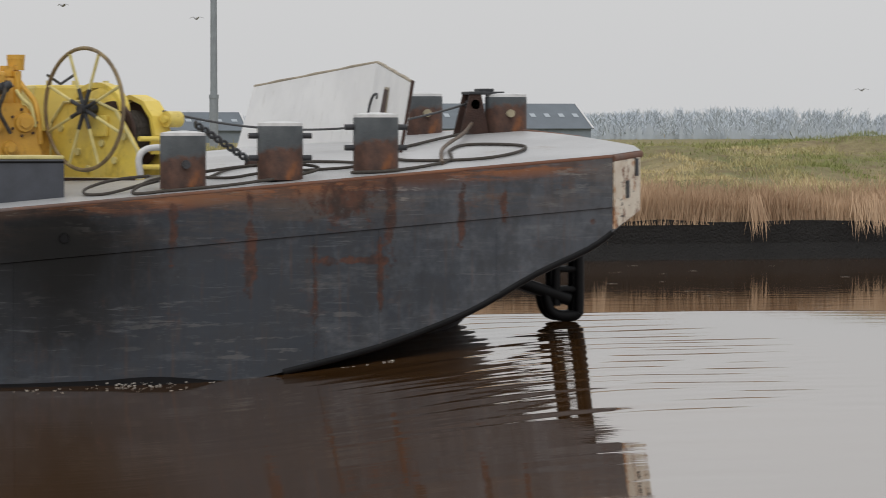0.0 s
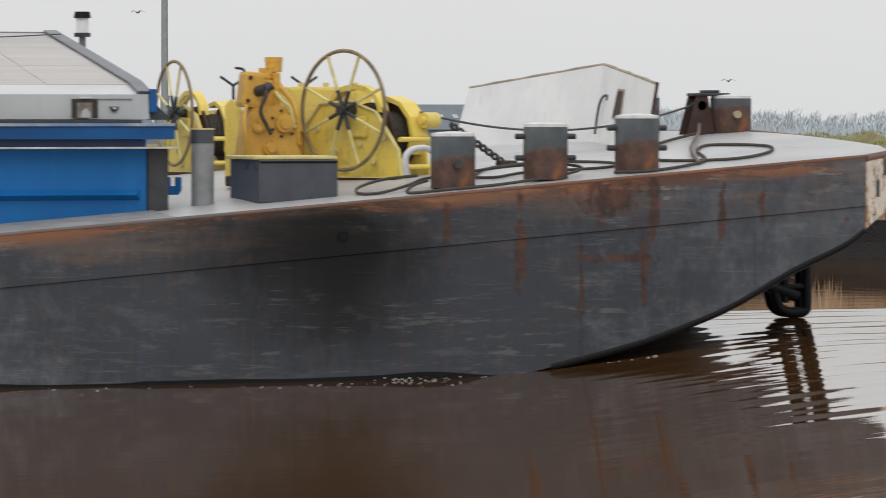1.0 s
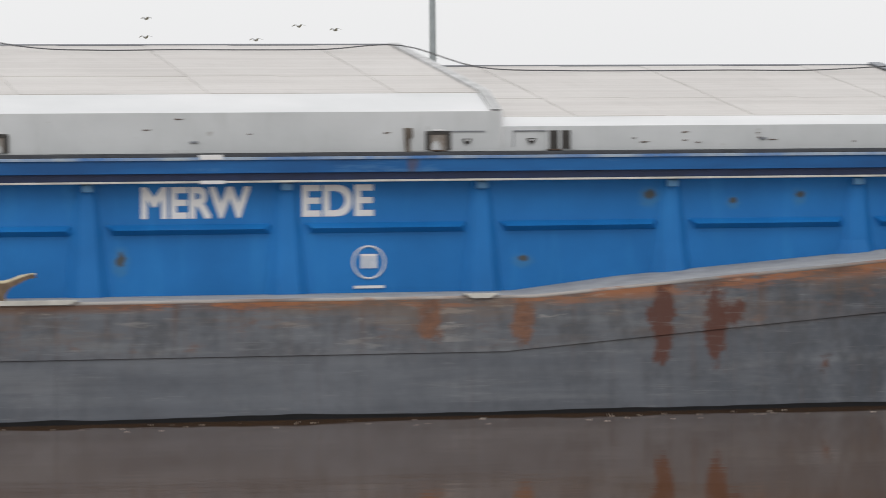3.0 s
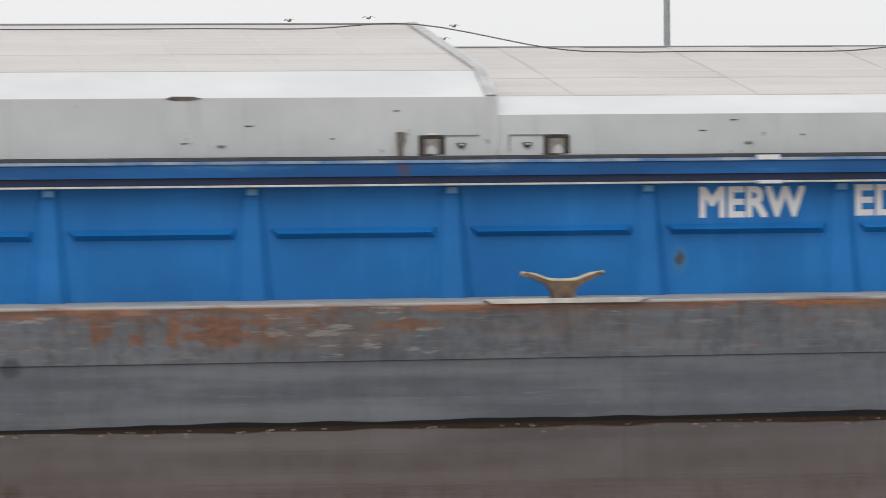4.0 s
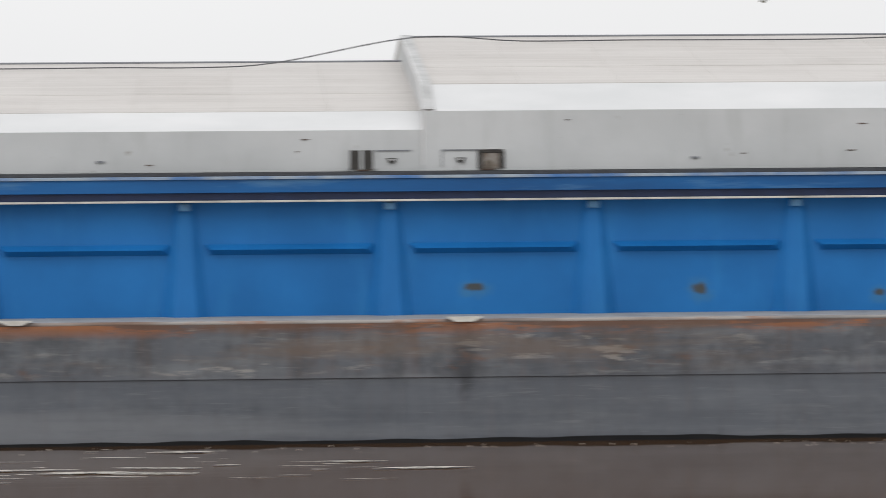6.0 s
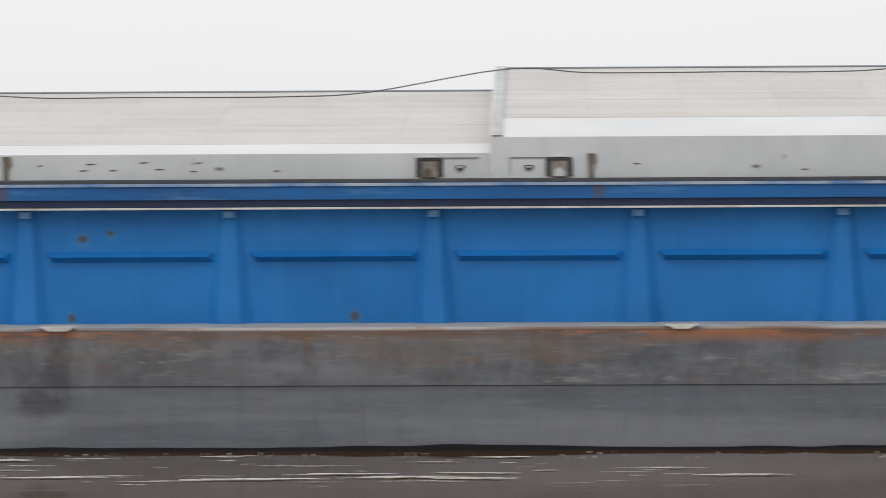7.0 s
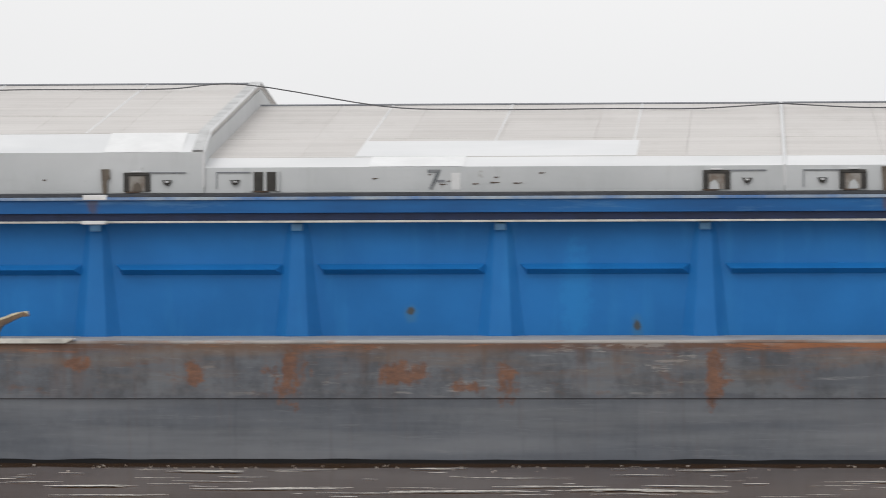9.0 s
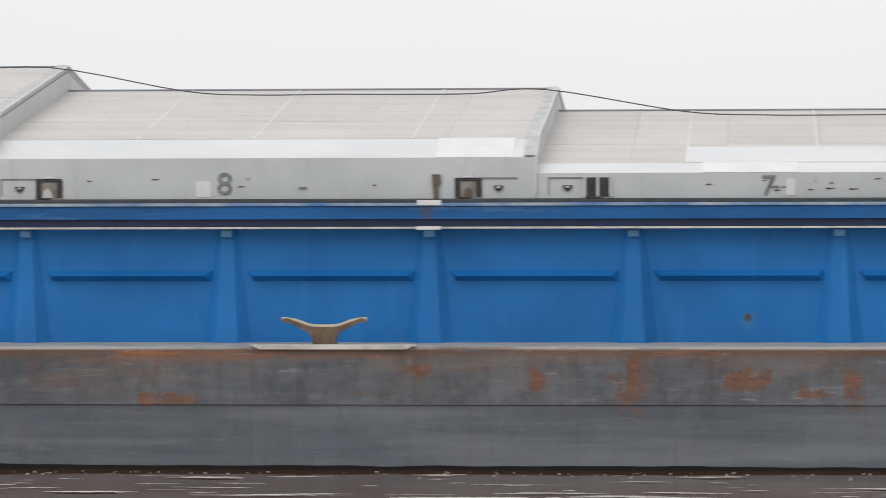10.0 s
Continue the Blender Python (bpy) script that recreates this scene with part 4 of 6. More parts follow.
def build_coaming():
    end = 1.74
    bm = bmesh.new()
    box(bm, AFT, end, 0.0, 0.02, 0.9, 2.30)
    box(bm, AFT, end, 9.0, 9.02, 0.9, 2.30)
    box(bm, end - 0.02, end, 0.02, 9.0, 1.2, 2.30)
    part("coaming_plate", bm, M_BLUE, barge, "bright blue hold coaming plate, chipped")
    k = 0
    while -RIB * k > AFT + 1:
        x = -RIB * k
        zb = deck_z(x, NEAR)
        bm = bmesh.new()
        # a gusset that widens and stands out towards the deck
        secs = []
        for z, w, o, back in ((2.08, 0.045, 0.035, 0.085), (1.95, 0.055, 0.045, 0.11), (1.5, 0.075, 0.075, 0.16), (zb, 0.10, 0.11, 0.21)):
            secs.append([bm.verts.new(p) for p in ((x - back, 0.0, z), (x - w, -o, z), (x + w, -o, z), (x + back, 0.0, z))])
        for a, b in zip(secs, secs[1:]):
            for i in range(3):
                bm.faces.new((a[i], a[i + 1], b[i + 1], b[i]))
        bm.faces.new(secs[0])
        rib = part("rib", bm, M_BLUE, barge)
        bm = bmesh.new()
        box(bm, x - 0.05, x + 0.05, -0.10, -0.05, 2.01, 2.075, 0.012)
        part("bracket", bm, M_BRACKET, rib, "worn pale bracket")
        # angle bar to the next rib
        xa = x + 0.17 if k else x + 0.17
        xb = x + RIB - 0.14 if k else end - 0.06
        bm = bmesh.new()
        top = [(xa, 0.0), (xa + 0.06, -0.085), (xb - 0.06, -0.085), (xb, 0.0)]
        up = [bm.verts.new((px, py, 1.715 + py * 0.55)) for px, py in top]
        dn = [bm.verts.new((px, py * 0.06, 1.622)) for px, py in top]
        bm.faces.new(up)
        bm.faces.new(dn[::-1])
        for i in range(3):
            bm.faces.new((up[i], up[i + 1], dn[i + 1], dn[i]))
        part("stiffener", bm, M_BLUE, barge)
        k += 1
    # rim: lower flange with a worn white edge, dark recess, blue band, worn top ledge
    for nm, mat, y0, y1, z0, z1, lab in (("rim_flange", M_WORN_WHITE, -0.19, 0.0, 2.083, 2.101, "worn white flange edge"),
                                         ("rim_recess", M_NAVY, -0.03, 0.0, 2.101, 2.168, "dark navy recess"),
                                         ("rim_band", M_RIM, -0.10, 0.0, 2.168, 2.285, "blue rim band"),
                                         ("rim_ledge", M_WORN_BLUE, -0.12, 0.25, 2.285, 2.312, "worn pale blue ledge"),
                                         # added dark strip stands in for the dark gap below the hatches
                                         ("gap_strip", M_STEEL, -0.02, 0.25, 2.312, 2.345, "dark strip standing in for the gap under the hatches")):
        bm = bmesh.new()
        box(bm, AFT, 1.98 if nm not in ("gap_strip", "rim_recess") else 1.7, y0, y1, z0, z1, 0.004)
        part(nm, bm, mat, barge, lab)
    # dark corner post and hook at the fore end
    bm = bmesh.new()
    box(bm, 1.75, 1.94, -0.02, 0.2, 1.45, 2.082, 0.01)
    part("corner_post", bm, M_STEEL, barge, "dark corner post of the coaming")
    bm = bmesh.new()
    prism(bm, [(1.98, 1.66), (2.12, 1.66), (2.15, 1.70), (2.15, 1.82), (2.10, 1.82), (2.10, 1.74), (2.05, 1.74), (2.05, 1.82), (1.98, 1.82)], Matrix.Translation((0, 0.35, 0)), 0.06)
    part("hook_bracket", bm, M_BLUE, barge, "blue hook bracket")
    # white position marks on the rim
    for x in (-6.09, -36.0):
        bm = bmesh.new()
        box(bm, x - 0.105, x + 0.105, -0.124, -0.05, 2.291, 2.335, 0.004)
        part("position_mark", bm, M_WHITE, barge, "white painted position mark")
        bm = bmesh.new()
        box(bm, x - 0.105, x + 0.105, -0.198, -0.05, 2.074, 2.105, 0.004)
        part("position_mark", bm, M_WHITE, barge, "white painted position mark")


def lettering(words, x, y, z, height, mat, parent, label, weight=1.0, stretch_to=None):
    cu = bpy.data.curves.new("lettering", "FONT")
    cu.body, cu.size, cu.extrude = words, 1.0, 0.0
    tmp = new("lettering", cu)
    me = bpy.data.meshes.new_from_object(tmp)
    bpy.data.objects.remove(tmp)
    xs, ys = [v.co.x for v in me.vertices], [v.co.y for v in me.vertices]
    w, h = max(xs) - min(xs), max(ys) - min(ys)
    fat = 0.035 * height * weight
    sx, sy = (stretch_to - 2 * fat) / w, (height - 2 * fat) / h
    vs, fs = [], []
    for i, (ox, oz) in enumerate(((-fat, -fat), (fat, -fat), (-fat, fat), (fat, fat), (0, 0))):
        k = len(vs)
        vs += [(x + fat + ox + (v.co.x - min(xs)) * sx, y - 0.0006 * i, z + fat + oz + (v.co.y - min(ys)) * sy) for v in me.vertices]
        fs += [tuple(k + q for q in p.vertices) for p in me.polygons]
    me = bpy.data.meshes.new("lettering")
    me.from_pydata(vs, [], fs)
    me.materials.append(mat)
    ob = new("lettering", me)
    ob.parent = parent
    ob["label"] = label
    return ob


def build_marks():
    lettering("MERW", -6.71, -0.004, 1.765, 0.285, M_WHITE, barge, "white block letters MERW", 1.1, stretch_to=0.99)
    lettering("EDE", -5.25, -0.004, 1.772, 0.285, M_WHITE, barge, "white block letters EDE", 1.1, stretch_to=0.66)
    bm = bmesh.new()
    ring(bm, (-4.64, -0.006, 1.355), Matrix.Identity(4), 0.145, 0.009, 36, 6)
    ring_ob = part("load_mark", bm, M_WHITE, barge, "white ringed load mark")
    bm = bmesh.new()
    for i in range(3):
        box(bm, -4.71 + i * 0.052, -4.675 + i * 0.052, -0.012, -0.004, 1.30, 1.41)
    box(bm, -4.72, -4.565, -0.012, -0.004, 1.41, 1.43)
    part("bars", bm, M_WHITE, ring_ob)
    bm = bmesh.new()
    box(bm, -4.78, -4.50, -0.012, -0.004, 1.12, 1.145)
    part("load_line", bm, M_WHITE, barge)


def build_cleat(x):
    root = barge
    bm = bmesh.new()
    z = 1.0
    out = [(-0.115, 0.02), (0.115, 0.02), (0.10, 0.13), (0.14, 0.19), (0.33, 0.285), (0.37, 0.275), (0.365, 0.30), (0.33, 0.315),
           (0.11, 0.235), (-0.11, 0.235), (-0.33, 0.315), (-0.365, 0.30), (-0.37, 0.275), (-0.33, 0.285), (-0.14, 0.19), (-0.10, 0.13)]
    prism(bm, [(x + a, z + b) for a, b in out], Matrix.Translation((0, -0.72, 0)), 0.12)
    ob = part("cleat", bm, M_CLEAT, root, "worn brown two-horned mooring cleat")
    bm = bmesh.new()
    sweep(bm, spline([(x - 0.37, -0.66, z + 0.30), (x - 0.25, -0.66, z + 0.282), (x - 0.11, -0.66, z + 0.238), (x + 0.11, -0.66, z + 0.238), (x + 0.25, -0.66, z + 0.282), (x + 0.37, -0.66, z + 0.30)], 4), 0.024, 10)
    smooth(part("horn_edge", bm, M_CLEAT_TOP, ob, "rubbed cream edge"), 60)


def build_bollard(x, y, z0, z1, r, pins, label):
    ob = barge
    bm = bmesh.new()
    h = z1 - z0
    prof = [(r, 0), (r, h - 0.02), (r - 0.008, h - 0.004)]
    seg = 32
    rings = [[bm.verts.new((pr * math.cos(2 * math.pi * i / seg), pr * math.sin(2 * math.pi * i / seg), pz)) for i in range(seg)] for pr, pz in prof]
    for a, b in zip(rings, rings[1:]):
        for i in range(seg):
            bm.faces.new((a[i], a[(i + 1) % seg], b[(i + 1) % seg], b[i]))
    b = smooth(part("bollard", bm, M_BOLLARD, ob, label), 50)
    b.location = (x, y, z0)
    bm = bmesh.new()
    tube(bm, (0, 0, h - 0.02), (0, 0, h + 0.014), r - 0.003, 32, r - 0.006, caps=False)
    tube(bm, (0, 0, h + 0.014), (0, 0, h + 0.026), r - 0.006, 32, r - 0.07, caps=False)
    tube(bm, (0, 0, h + 0.026), (0, 0, h + 0.034), r - 0.07, 32, 0.02)
    smooth(part("cap", bm, M_BOLLARD_TOP, b, "pale domed cap"), 40)
    for s in pins:
        bm = bmesh.new()
        if s > 0:
            tube(bm, (-r - 0.085, 0, s * h), (r + 0.085, 0, s * h), 0.026, 12)
        else:
            tube(bm, (-0.03, -r + 0.05, -s * h), (-0.03, -r - 0.06, -s * h), 0.03, 12)
            tube(bm, (-0.03, -r - 0.04, -s * h), (-0.03, -r - 0.07, -s * h), 0.04, 12)
        smooth(part("pin", bm, M_CLEAT_TOP if label.startswith("dark") else M_STEEL, b), 50)


build_hull()
build_coaming()
build_marks()
build_cleat(-36.87)
build_cleat(-8.12)
build_bollard(4.48, -0.5, deck_z(4.48, -0.5), 2.205, 0.205, (-0.45,), "rusty steel bollard with a side pin")
build_bollard(5.37, -0.5, deck_z(5.37, -0.5), 2.29, 0.205, (0.40, 0.80), "rusty steel bollard with two cross pins")
build_bollard(6.26, -0.5, deck_z(6.26, -0.5), 2.368, 0.205, (0.43, 0.80), "rusty steel bollard with bright rust and cross pins")
build_bollard(8.72, 3.5 - 0.1, deck_z(8.7, 3.4) - 0.01, 2.585, 0.212, (-0.52,), "dark bow bollard with a worn pin")
build_bollard(8.32, 5.0, deck_z(8.3, 5.0) - 0.01, 2.605, 0.2, (-0.55,), "dark bow bollard beside the breakwater")

# ---------------------------------------------------------------- hatch covers
HATCHES = [(-3.37, 1.84, 1), (-8.57, -3.37, 2), (-14.02, -8.57, 3), (-19.43, -14.02, 3), (-24.64, -19.43, 2), (-29.90, -24.64, 1),
           (-35.13, -29.90, 1), (-40.05, -35.13, 2), (-45.6, -40.05, 3)]
LEVEL = {1: (2.575, 2.668, 3.225), 2: (2.715, 2.895, 3.445), 3: (2.88, 3.135, 3.685)}
SIDE_Y = 0.30
# (cover, at its fore end): double-slotted pockets, and ends with a stop post
SLOTTED = {(1, False), (7, False), (5, True)}
STOPPED = {(2, True), (3, True), (3, False), (5, False), (6, False), (8, True)}


def build_hatch(x0, x1, level, number):
    """A roof-shaped sliding hatch cover: upright side, pale chamfer, low roof slopes."""
    rnd_s = random.Random(70 + number)
    side, cham, ridge = LEVEL[level]
    inset = {1: 0.0, 2: 0.02, 3: 0.04}[level]
    lab = {1: "low", 2: "middle-height", 3: "tall"}[level]
    hz = 2.350
    root = thing("hatch_cover", (x0 + x1) / 2, 0, hz, lab + " grey roof-shaped steel hatch cover on the blue coaming", "hatch cover", "hatch covers")
    a, b = x0 - (x0 + x1) / 2, x1 - (x0 + x1) / 2
    behind = HATCHES[number][2] if number < len(HATCHES) else level
    ahead = HATCHES[number - 2][2] if number > 1 else level
    a -= 0.05 if behind < level else -0.002
    b += 0.05 if ahead < level else -0.002
    y = SIDE_Y - inset
    cy = y + 0.28 + 0.10 * level  # where the chamfer meets the roof
    s, c, r = side - hz, cham - hz, ridge - hz
    far = 2 * MIDDLE
    for y0, y1 in ((y, y + 0.04), (far - y - 0.04, far - y)):
        bm = bmesh.new()
        box(bm, a, b, y0, y1, 0.0, s)
        part("side", bm, M_SIDE, root, "grey painted side plate")
    for sgn in (0, 1):
        bm = bmesh.new()
        f = (lambda v: v) if not sgn else (lambda v: far - v)
        v = [bm.verts.new(p) for p in ((a, f(y), s), (b, f(y), s), (b, f(cy), c), (a, f(cy), c))]
        bm.faces.new(v)
        w = [bm.verts.new((q.co.x, q.co.y + (0.02 if not sgn else -0.02), q.co.z - 0.03)) for q in v]
        bm.faces.new(w)
        for i in range(4):
            bm.faces.new((v[i], v[(i + 1) % 4], w[(i + 1) % 4], w[i]))
        part("chamfer", bm, M_CHAMFER, root, "pale white chamfer strip")
    # roof panels, lapped with standing joints
    n, rows = 6, 3
    for sgn, i, j in [(s_, i_, j_) for s_ in (0, 1) for i_ in range(n) for j_ in range(rows)]:
        f = (lambda v: v) if not sgn else (lambda v: far - v)
        if True:
            xa, xb = a + (b - a) * i / n, a + (b - a) * (i + 1) / n
            ka, kb = j / rows, (j + 1) / rows
            bm = bmesh.new()
            lift = (0.0 if number > 2 else 0.004) * (i % 2) + (0.003 if number < 3 else 0.0015) * (j % 2)
            ya, yb, za, zb = cy - 0.01 + (MIDDLE - cy) * ka, cy - 0.01 + (MIDDLE - cy + 0.01) * kb, c + (r - c) * ka, c + (r - c) * kb
            v = [bm.verts.new(p) for p in ((xa, f(ya), za + lift), (xb - 0.002, f(ya), za + lift), (xb - 0.002, f(yb), zb + lift), (xa, f(yb), zb + lift))]
            w = [bm.verts.new((q.co.x, q.co.y, q.co.z - 0.035)) for q in v]
            bm.faces.new(v)
            bm.faces.new(w[::-1])
            for k in range(4):
                bm.faces.new((v[k], v[(k + 1) % 4], w[(k + 1) % 4], w[k]))
            part("roof_panel", bm, M_ROOF, root)
    # closed ends
    for e in (a, b):
        bm = bmesh.new()
        k = 0.03 if e == a else -0.03
        prof = [(y + 0.04, 0.0), (y + 0.04, s - 0.02), (cy, c - 0.045), (MIDDLE, r - 0.045), (far - cy, c - 0.045), (far - y - 0.04, s - 0.02), (far - y - 0.04, 0.0)]
        prism(bm, prof, Matrix.Translation((e + (0 if e == a else 0), 0, 0)) @ Matrix.Rotation(radians(90), 4, "Z"), -k)
        part("end_plate", bm, M_SIDE, root)
        # rolled trim over the end of the roof
        bm = bmesh.new()
        sweep(bm, [(e, y + 0.01, 0.05), (e, y + 0.005, s), (e, cy, c + 0.012), (e, MIDDLE, r + 0.014), (e, far - cy, c + 0.012), (e, far - y - 0.01, s)], 0.013, 8)
        part("end_trim", bm, M_CHAMFER if number != 1 or e == a else M_STEEL, root, "" if number != 1 else "trim bar over the hatch end")
    if number == 1:
        bm = bmesh.new()
        prof = [(y + 0.02, s + 0.012), (cy, c + 0.018), (MIDDLE, r + 0.02), (MIDDLE, r + 0.035), (cy, c + 0.035), (y - 0.01, s + 0.03)]
        prism(bm, prof, Matrix.Translation((b - 0.11, 0, 0)) @ Matrix.Rotation(radians(90), 4, "Z"), -0.13)
        part("end_strip", bm, M_PIPE, root, "grey flat strip over the hatch end")
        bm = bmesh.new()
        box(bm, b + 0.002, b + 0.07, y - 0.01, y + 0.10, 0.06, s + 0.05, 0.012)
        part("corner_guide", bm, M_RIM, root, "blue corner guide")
        bm = bmesh.new()
        prism(bm, [(b, -0.005), (b + 0.20, -0.005), (b + 0.20, 0.02), (b + 0.09, 0.12), (b, 0.13)], Matrix.Translation((0, y + 0.05, 0)), 0.05)
        part("end_stop", bm, M_STEEL, root, "dark wedge-shaped end stop")
    # folded strip over an end that laps on a lower cover
    for e, low in ((a, behind < level), (b, ahead < level)):
        if low:
            bm = bmesh.new()
            e0 = e if e == a else e - 0.10
            prof = [(y + 0.02, s + 0.004), (cy, c + 0.006), (MIDDLE, r + 0.008), (MIDDLE, r + 0.026), (cy, c + 0.024), (y - 0.006, s + 0.018)]
            prism(bm, prof, Matrix.Translation((e0, 0, 0)) @ Matrix.Rotation(radians(90), 4, "Z"), -0.10)
            part("end_strip", bm, M_TRIM, root, "grey folded strip over the hatch end")
    # pale welded seams across the roof
    if number in (7, 8):
        for k in (1, 2, 3):
            bm = bmesh.new()
            xs_ = a + (b - a) * k / 4 + rnd_s.uniform(-0.12, 0.12)
            sweep(bm, [(xs_, cy, c - 0.006), (xs_, MIDDLE - 0.02, r - 0.006)], 0.012, 6)
            part("roof_seam", bm, M_CHAMFER, root, "pale welded roof seam")
    # ridge bar
    bm = bmesh.new()
    sweep(bm, [(a, MIDDLE, r + 0.004), (b, MIDDLE, r + 0.004)], 0.013, 8)
    part("ridge_bar", bm, M_PIPE, root)
    # lifting pockets and latches at both ends
    rnd = random.Random(number)
    for sgn, e in ((1, a), (-1, b)):
        px = e + sgn * 0.60
        w, h0, h1 = 0.115, 0.015, min(0.185, s - 0.03)
        fore = sgn < 0
        slotted = (number, fore) in SLOTTED
        bm = bmesh.new()
        box(bm, px - w, px + w, y - 0.010, y - 0.002, h0, h1)
        pocket = part("lifting_pocket", bm, M_POCKET if slotted else M_POCKET_BACK, root, "dark slotted lifting pocket" if slotted else "lifting pocket, grimy inside, its edge shade drawn as dark bars")
        if slotted:
            bm = bmesh.new()
            for q in (-w, 0.0, w):
                box(bm, px + q - 0.012, px + q + 0.012, y - 0.022, y - 0.004, h0, h1 + 0.006)
            part("pocket_frame", bm, M_SIDE, pocket)
        else:
            # side and top bars draw the shade of a recess
            bm = bmesh.new()
            box(bm, px - w - 0.006, px - w + 0.045, y - 0.016, y - 0.004, h0, h1, 0.006)
            box(bm, px + w - 0.045, px + w + 0.006, y - 0.016, y - 0.004, h0, h1 - 0.012, 0.006)
            box(bm, px - w, px + w, y - 0.019, y - 0.004, h1 - 0.03, h1, 0.006)
            part("pocket_frame", bm, M_POCKET, pocket, "dark bars drawn for the shade at the pocket's edge")
            bm = bmesh.new()
            box(bm, px - 0.05, px + 0.055, y - 0.03, y - 0.006, h1, h1 + 0.016, 0.005)
            part("pocket_lip", bm, M_CHAMFER, pocket, "pale lip above the pocket")
            bm = bmesh.new()
            k0 = rnd.uniform(-0.04, 0.0)
            prism(bm, [(px + k0 - 0.03, h0), (px + k0 + 0.06, h0), (px + k0 + 0.05, h0 + 0.05), (px + k0 + 0.02, h0 + 0.085), (px + k0 - 0.02, h0 + 0.06)], Matrix.Translation((0, y - 0.014, 0)), 0.012)
            part("catch", bm, M_STREAK if rnd.random() < 0.5 else M_SIDE, pocket, "worn catch")
        # latch plate with its bar and knob, between the pocket and the end
        bm = bmesh.new()
        x0_, x1_ = sorted((e + sgn * 0.16, px - sgn * (w - 0.02)))
        box(bm, x0_, x1_, y - 0.010, y - 0.002, h1 - 0.008, h1 + 0.002)
        box(bm, x0_, x0_ + 0.008, y - 0.008, y - 0.002, h0 + 0.02, h1)
        latch = part("latch", bm, M_PIPE, root, "thin latch bar")
        bm = bmesh.new()
        qx = px - sgn * 0.27
        prism(bm, [(qx - 0.045, 0.115), (qx + 0.045, 0.115), (qx + 0.03, 0.085), (qx + 0.01, 0.065), (qx - 0.022, 0.072)], Matrix.Translation((0, y - 0.02, 0)), 0.016)
        part("knob", bm, M_POCKET, latch, "dark latch knob")
        bm = bmesh.new()
        prism(bm, [(qx - 0.018, 0.108), (qx + 0.022, 0.106), (qx + 0.012, 0.092), (qx - 0.008, 0.090)], Matrix.Translation((0, y - 0.026, 0)), 0.006)
        part("knob_face", bm, M_CHAMFER, latch)
        if (number, fore) in STOPPED:
            bm = bmesh.new()
            qx = px + sgn * 0.285
            zt = min(0.215, s - 0.015)
            prism(bm, [(qx - 0.022, -0.01), (qx + 0.018, -0.01), (qx + 0.016, zt * 0.5), (qx + 0.042, zt * 0.62), (qx + 0.038, zt), (qx - 0.036, zt), (qx - 0.030, zt * 0.58)], Matrix.Translation((0, y - 0.03, 0)), 0.027)
            part("stop_post", bm, M_STREAK, root, "rust-streaked stop post")
        # seep of rust under the pocket
        bm = bmesh.new()
        q0 = px + rnd.uniform(-0.08, 0.0)
        prism(bm, [(q0 - 0.06, 0.014), (q0 + 0.10, 0.014), (q0 + 0.07, 0.003), (q0 - 0.03, 0.003)], Matrix.Translation((0, y - 0.014, 0)), 0.010)
        part("rust_seep", bm, M_RUST_STAIN, pocket)
    # small scrapes and rust runs on the side
    spot = rnd.uniform(a + 1.3, b - 2.0)
    for i in range(9 if level == 1 else 4):
        qx = spot + rnd.gauss(0, 0.6) if level == 1 else rnd.uniform(a + 0.9, b - 0.9)
        bm = bmesh.new()
        L = rnd.uniform(0.015, 0.055)
        zz = rnd.uniform(0.06, max(0.08, s - 0.06))
        prism(bm, [(qx - L, zz), (qx - L * 0.3, zz - 0.004), (qx + L, zz + 0.004), (qx + L * 0.6, zz + 0.010), (qx + L * 0.1, zz + 0.005), (qx - L * 0.5, zz + 0.012)], Matrix.Translation((0, y - 0.004, 0)), 0.006)
        part("scrape", bm, M_RUST_STAIN, root, "small rusty scrape")
    bm = bmesh.new()
    qx = (a + b) / 2 + rnd.uniform(-0.5, 0.5)
    box(bm, qx - 0.035, qx + 0.035, y - 0.012, y - 0.002, 0.09, 0.108)
    part("makers_plate", bm, M_PIPE, root, "tiny plate with unreadable bars")
    return root, a, b, y, s


hatch_roots = []
for i_, (xa_, xb_, lv_) in enumerate(HATCHES):
    hatch_roots.append(build_hatch(xa_, xb_, lv_, i_ + 1))

r8_ = hatch_roots[7]
lettering("8", -37.93 - (HATCHES[7][0] + HATCHES[7][1]) / 2, r8_[3] - 0.005, 0.035, 0.2, M_NUMERAL, r8_[0], "dark painted numeral 8", 0.35, stretch_to=0.135)
def paint_patch(root, x0, x1, y, z0, z1):
    bm = bmesh.new()
    box(bm, x0, x1, y - 0.004, y + 0.002, z0, z1)
    part("paint_patch", bm, M_WHITE, root, "white repainted patch")


paint_patch(r8_[0], -38.12 + 37.59, -37.99 + 37.59, r8_[3], 0.02, 0.16)
def chamfer_patch(item, level, xa, xb):
    """Fresh white paint on the chamfer strip."""
    root, a, b, y, s = item
    cx = root.location.x - START
    side, cham, _ = LEVEL[level]
    cy = y + 0.28 + 0.10 * level
    bm = bmesh.new()
    up = [bm.verts.new(p) for p in ((xa - cx, y + 0.004, s + 0.004), (xb - cx, y + 0.004, s + 0.004), (xb - cx, cy - 0.01, cham - 2.35 + 0.004), (xa - cx, cy - 0.01, cham - 2.35 + 0.004))]
    bm.faces.new(up)
    part("fresh_paint", bm, M_WHITE, root, "fresh white paint on the chamfer")


chamfer_patch(hatch_roots[7], 2, -35.98, -35.28)


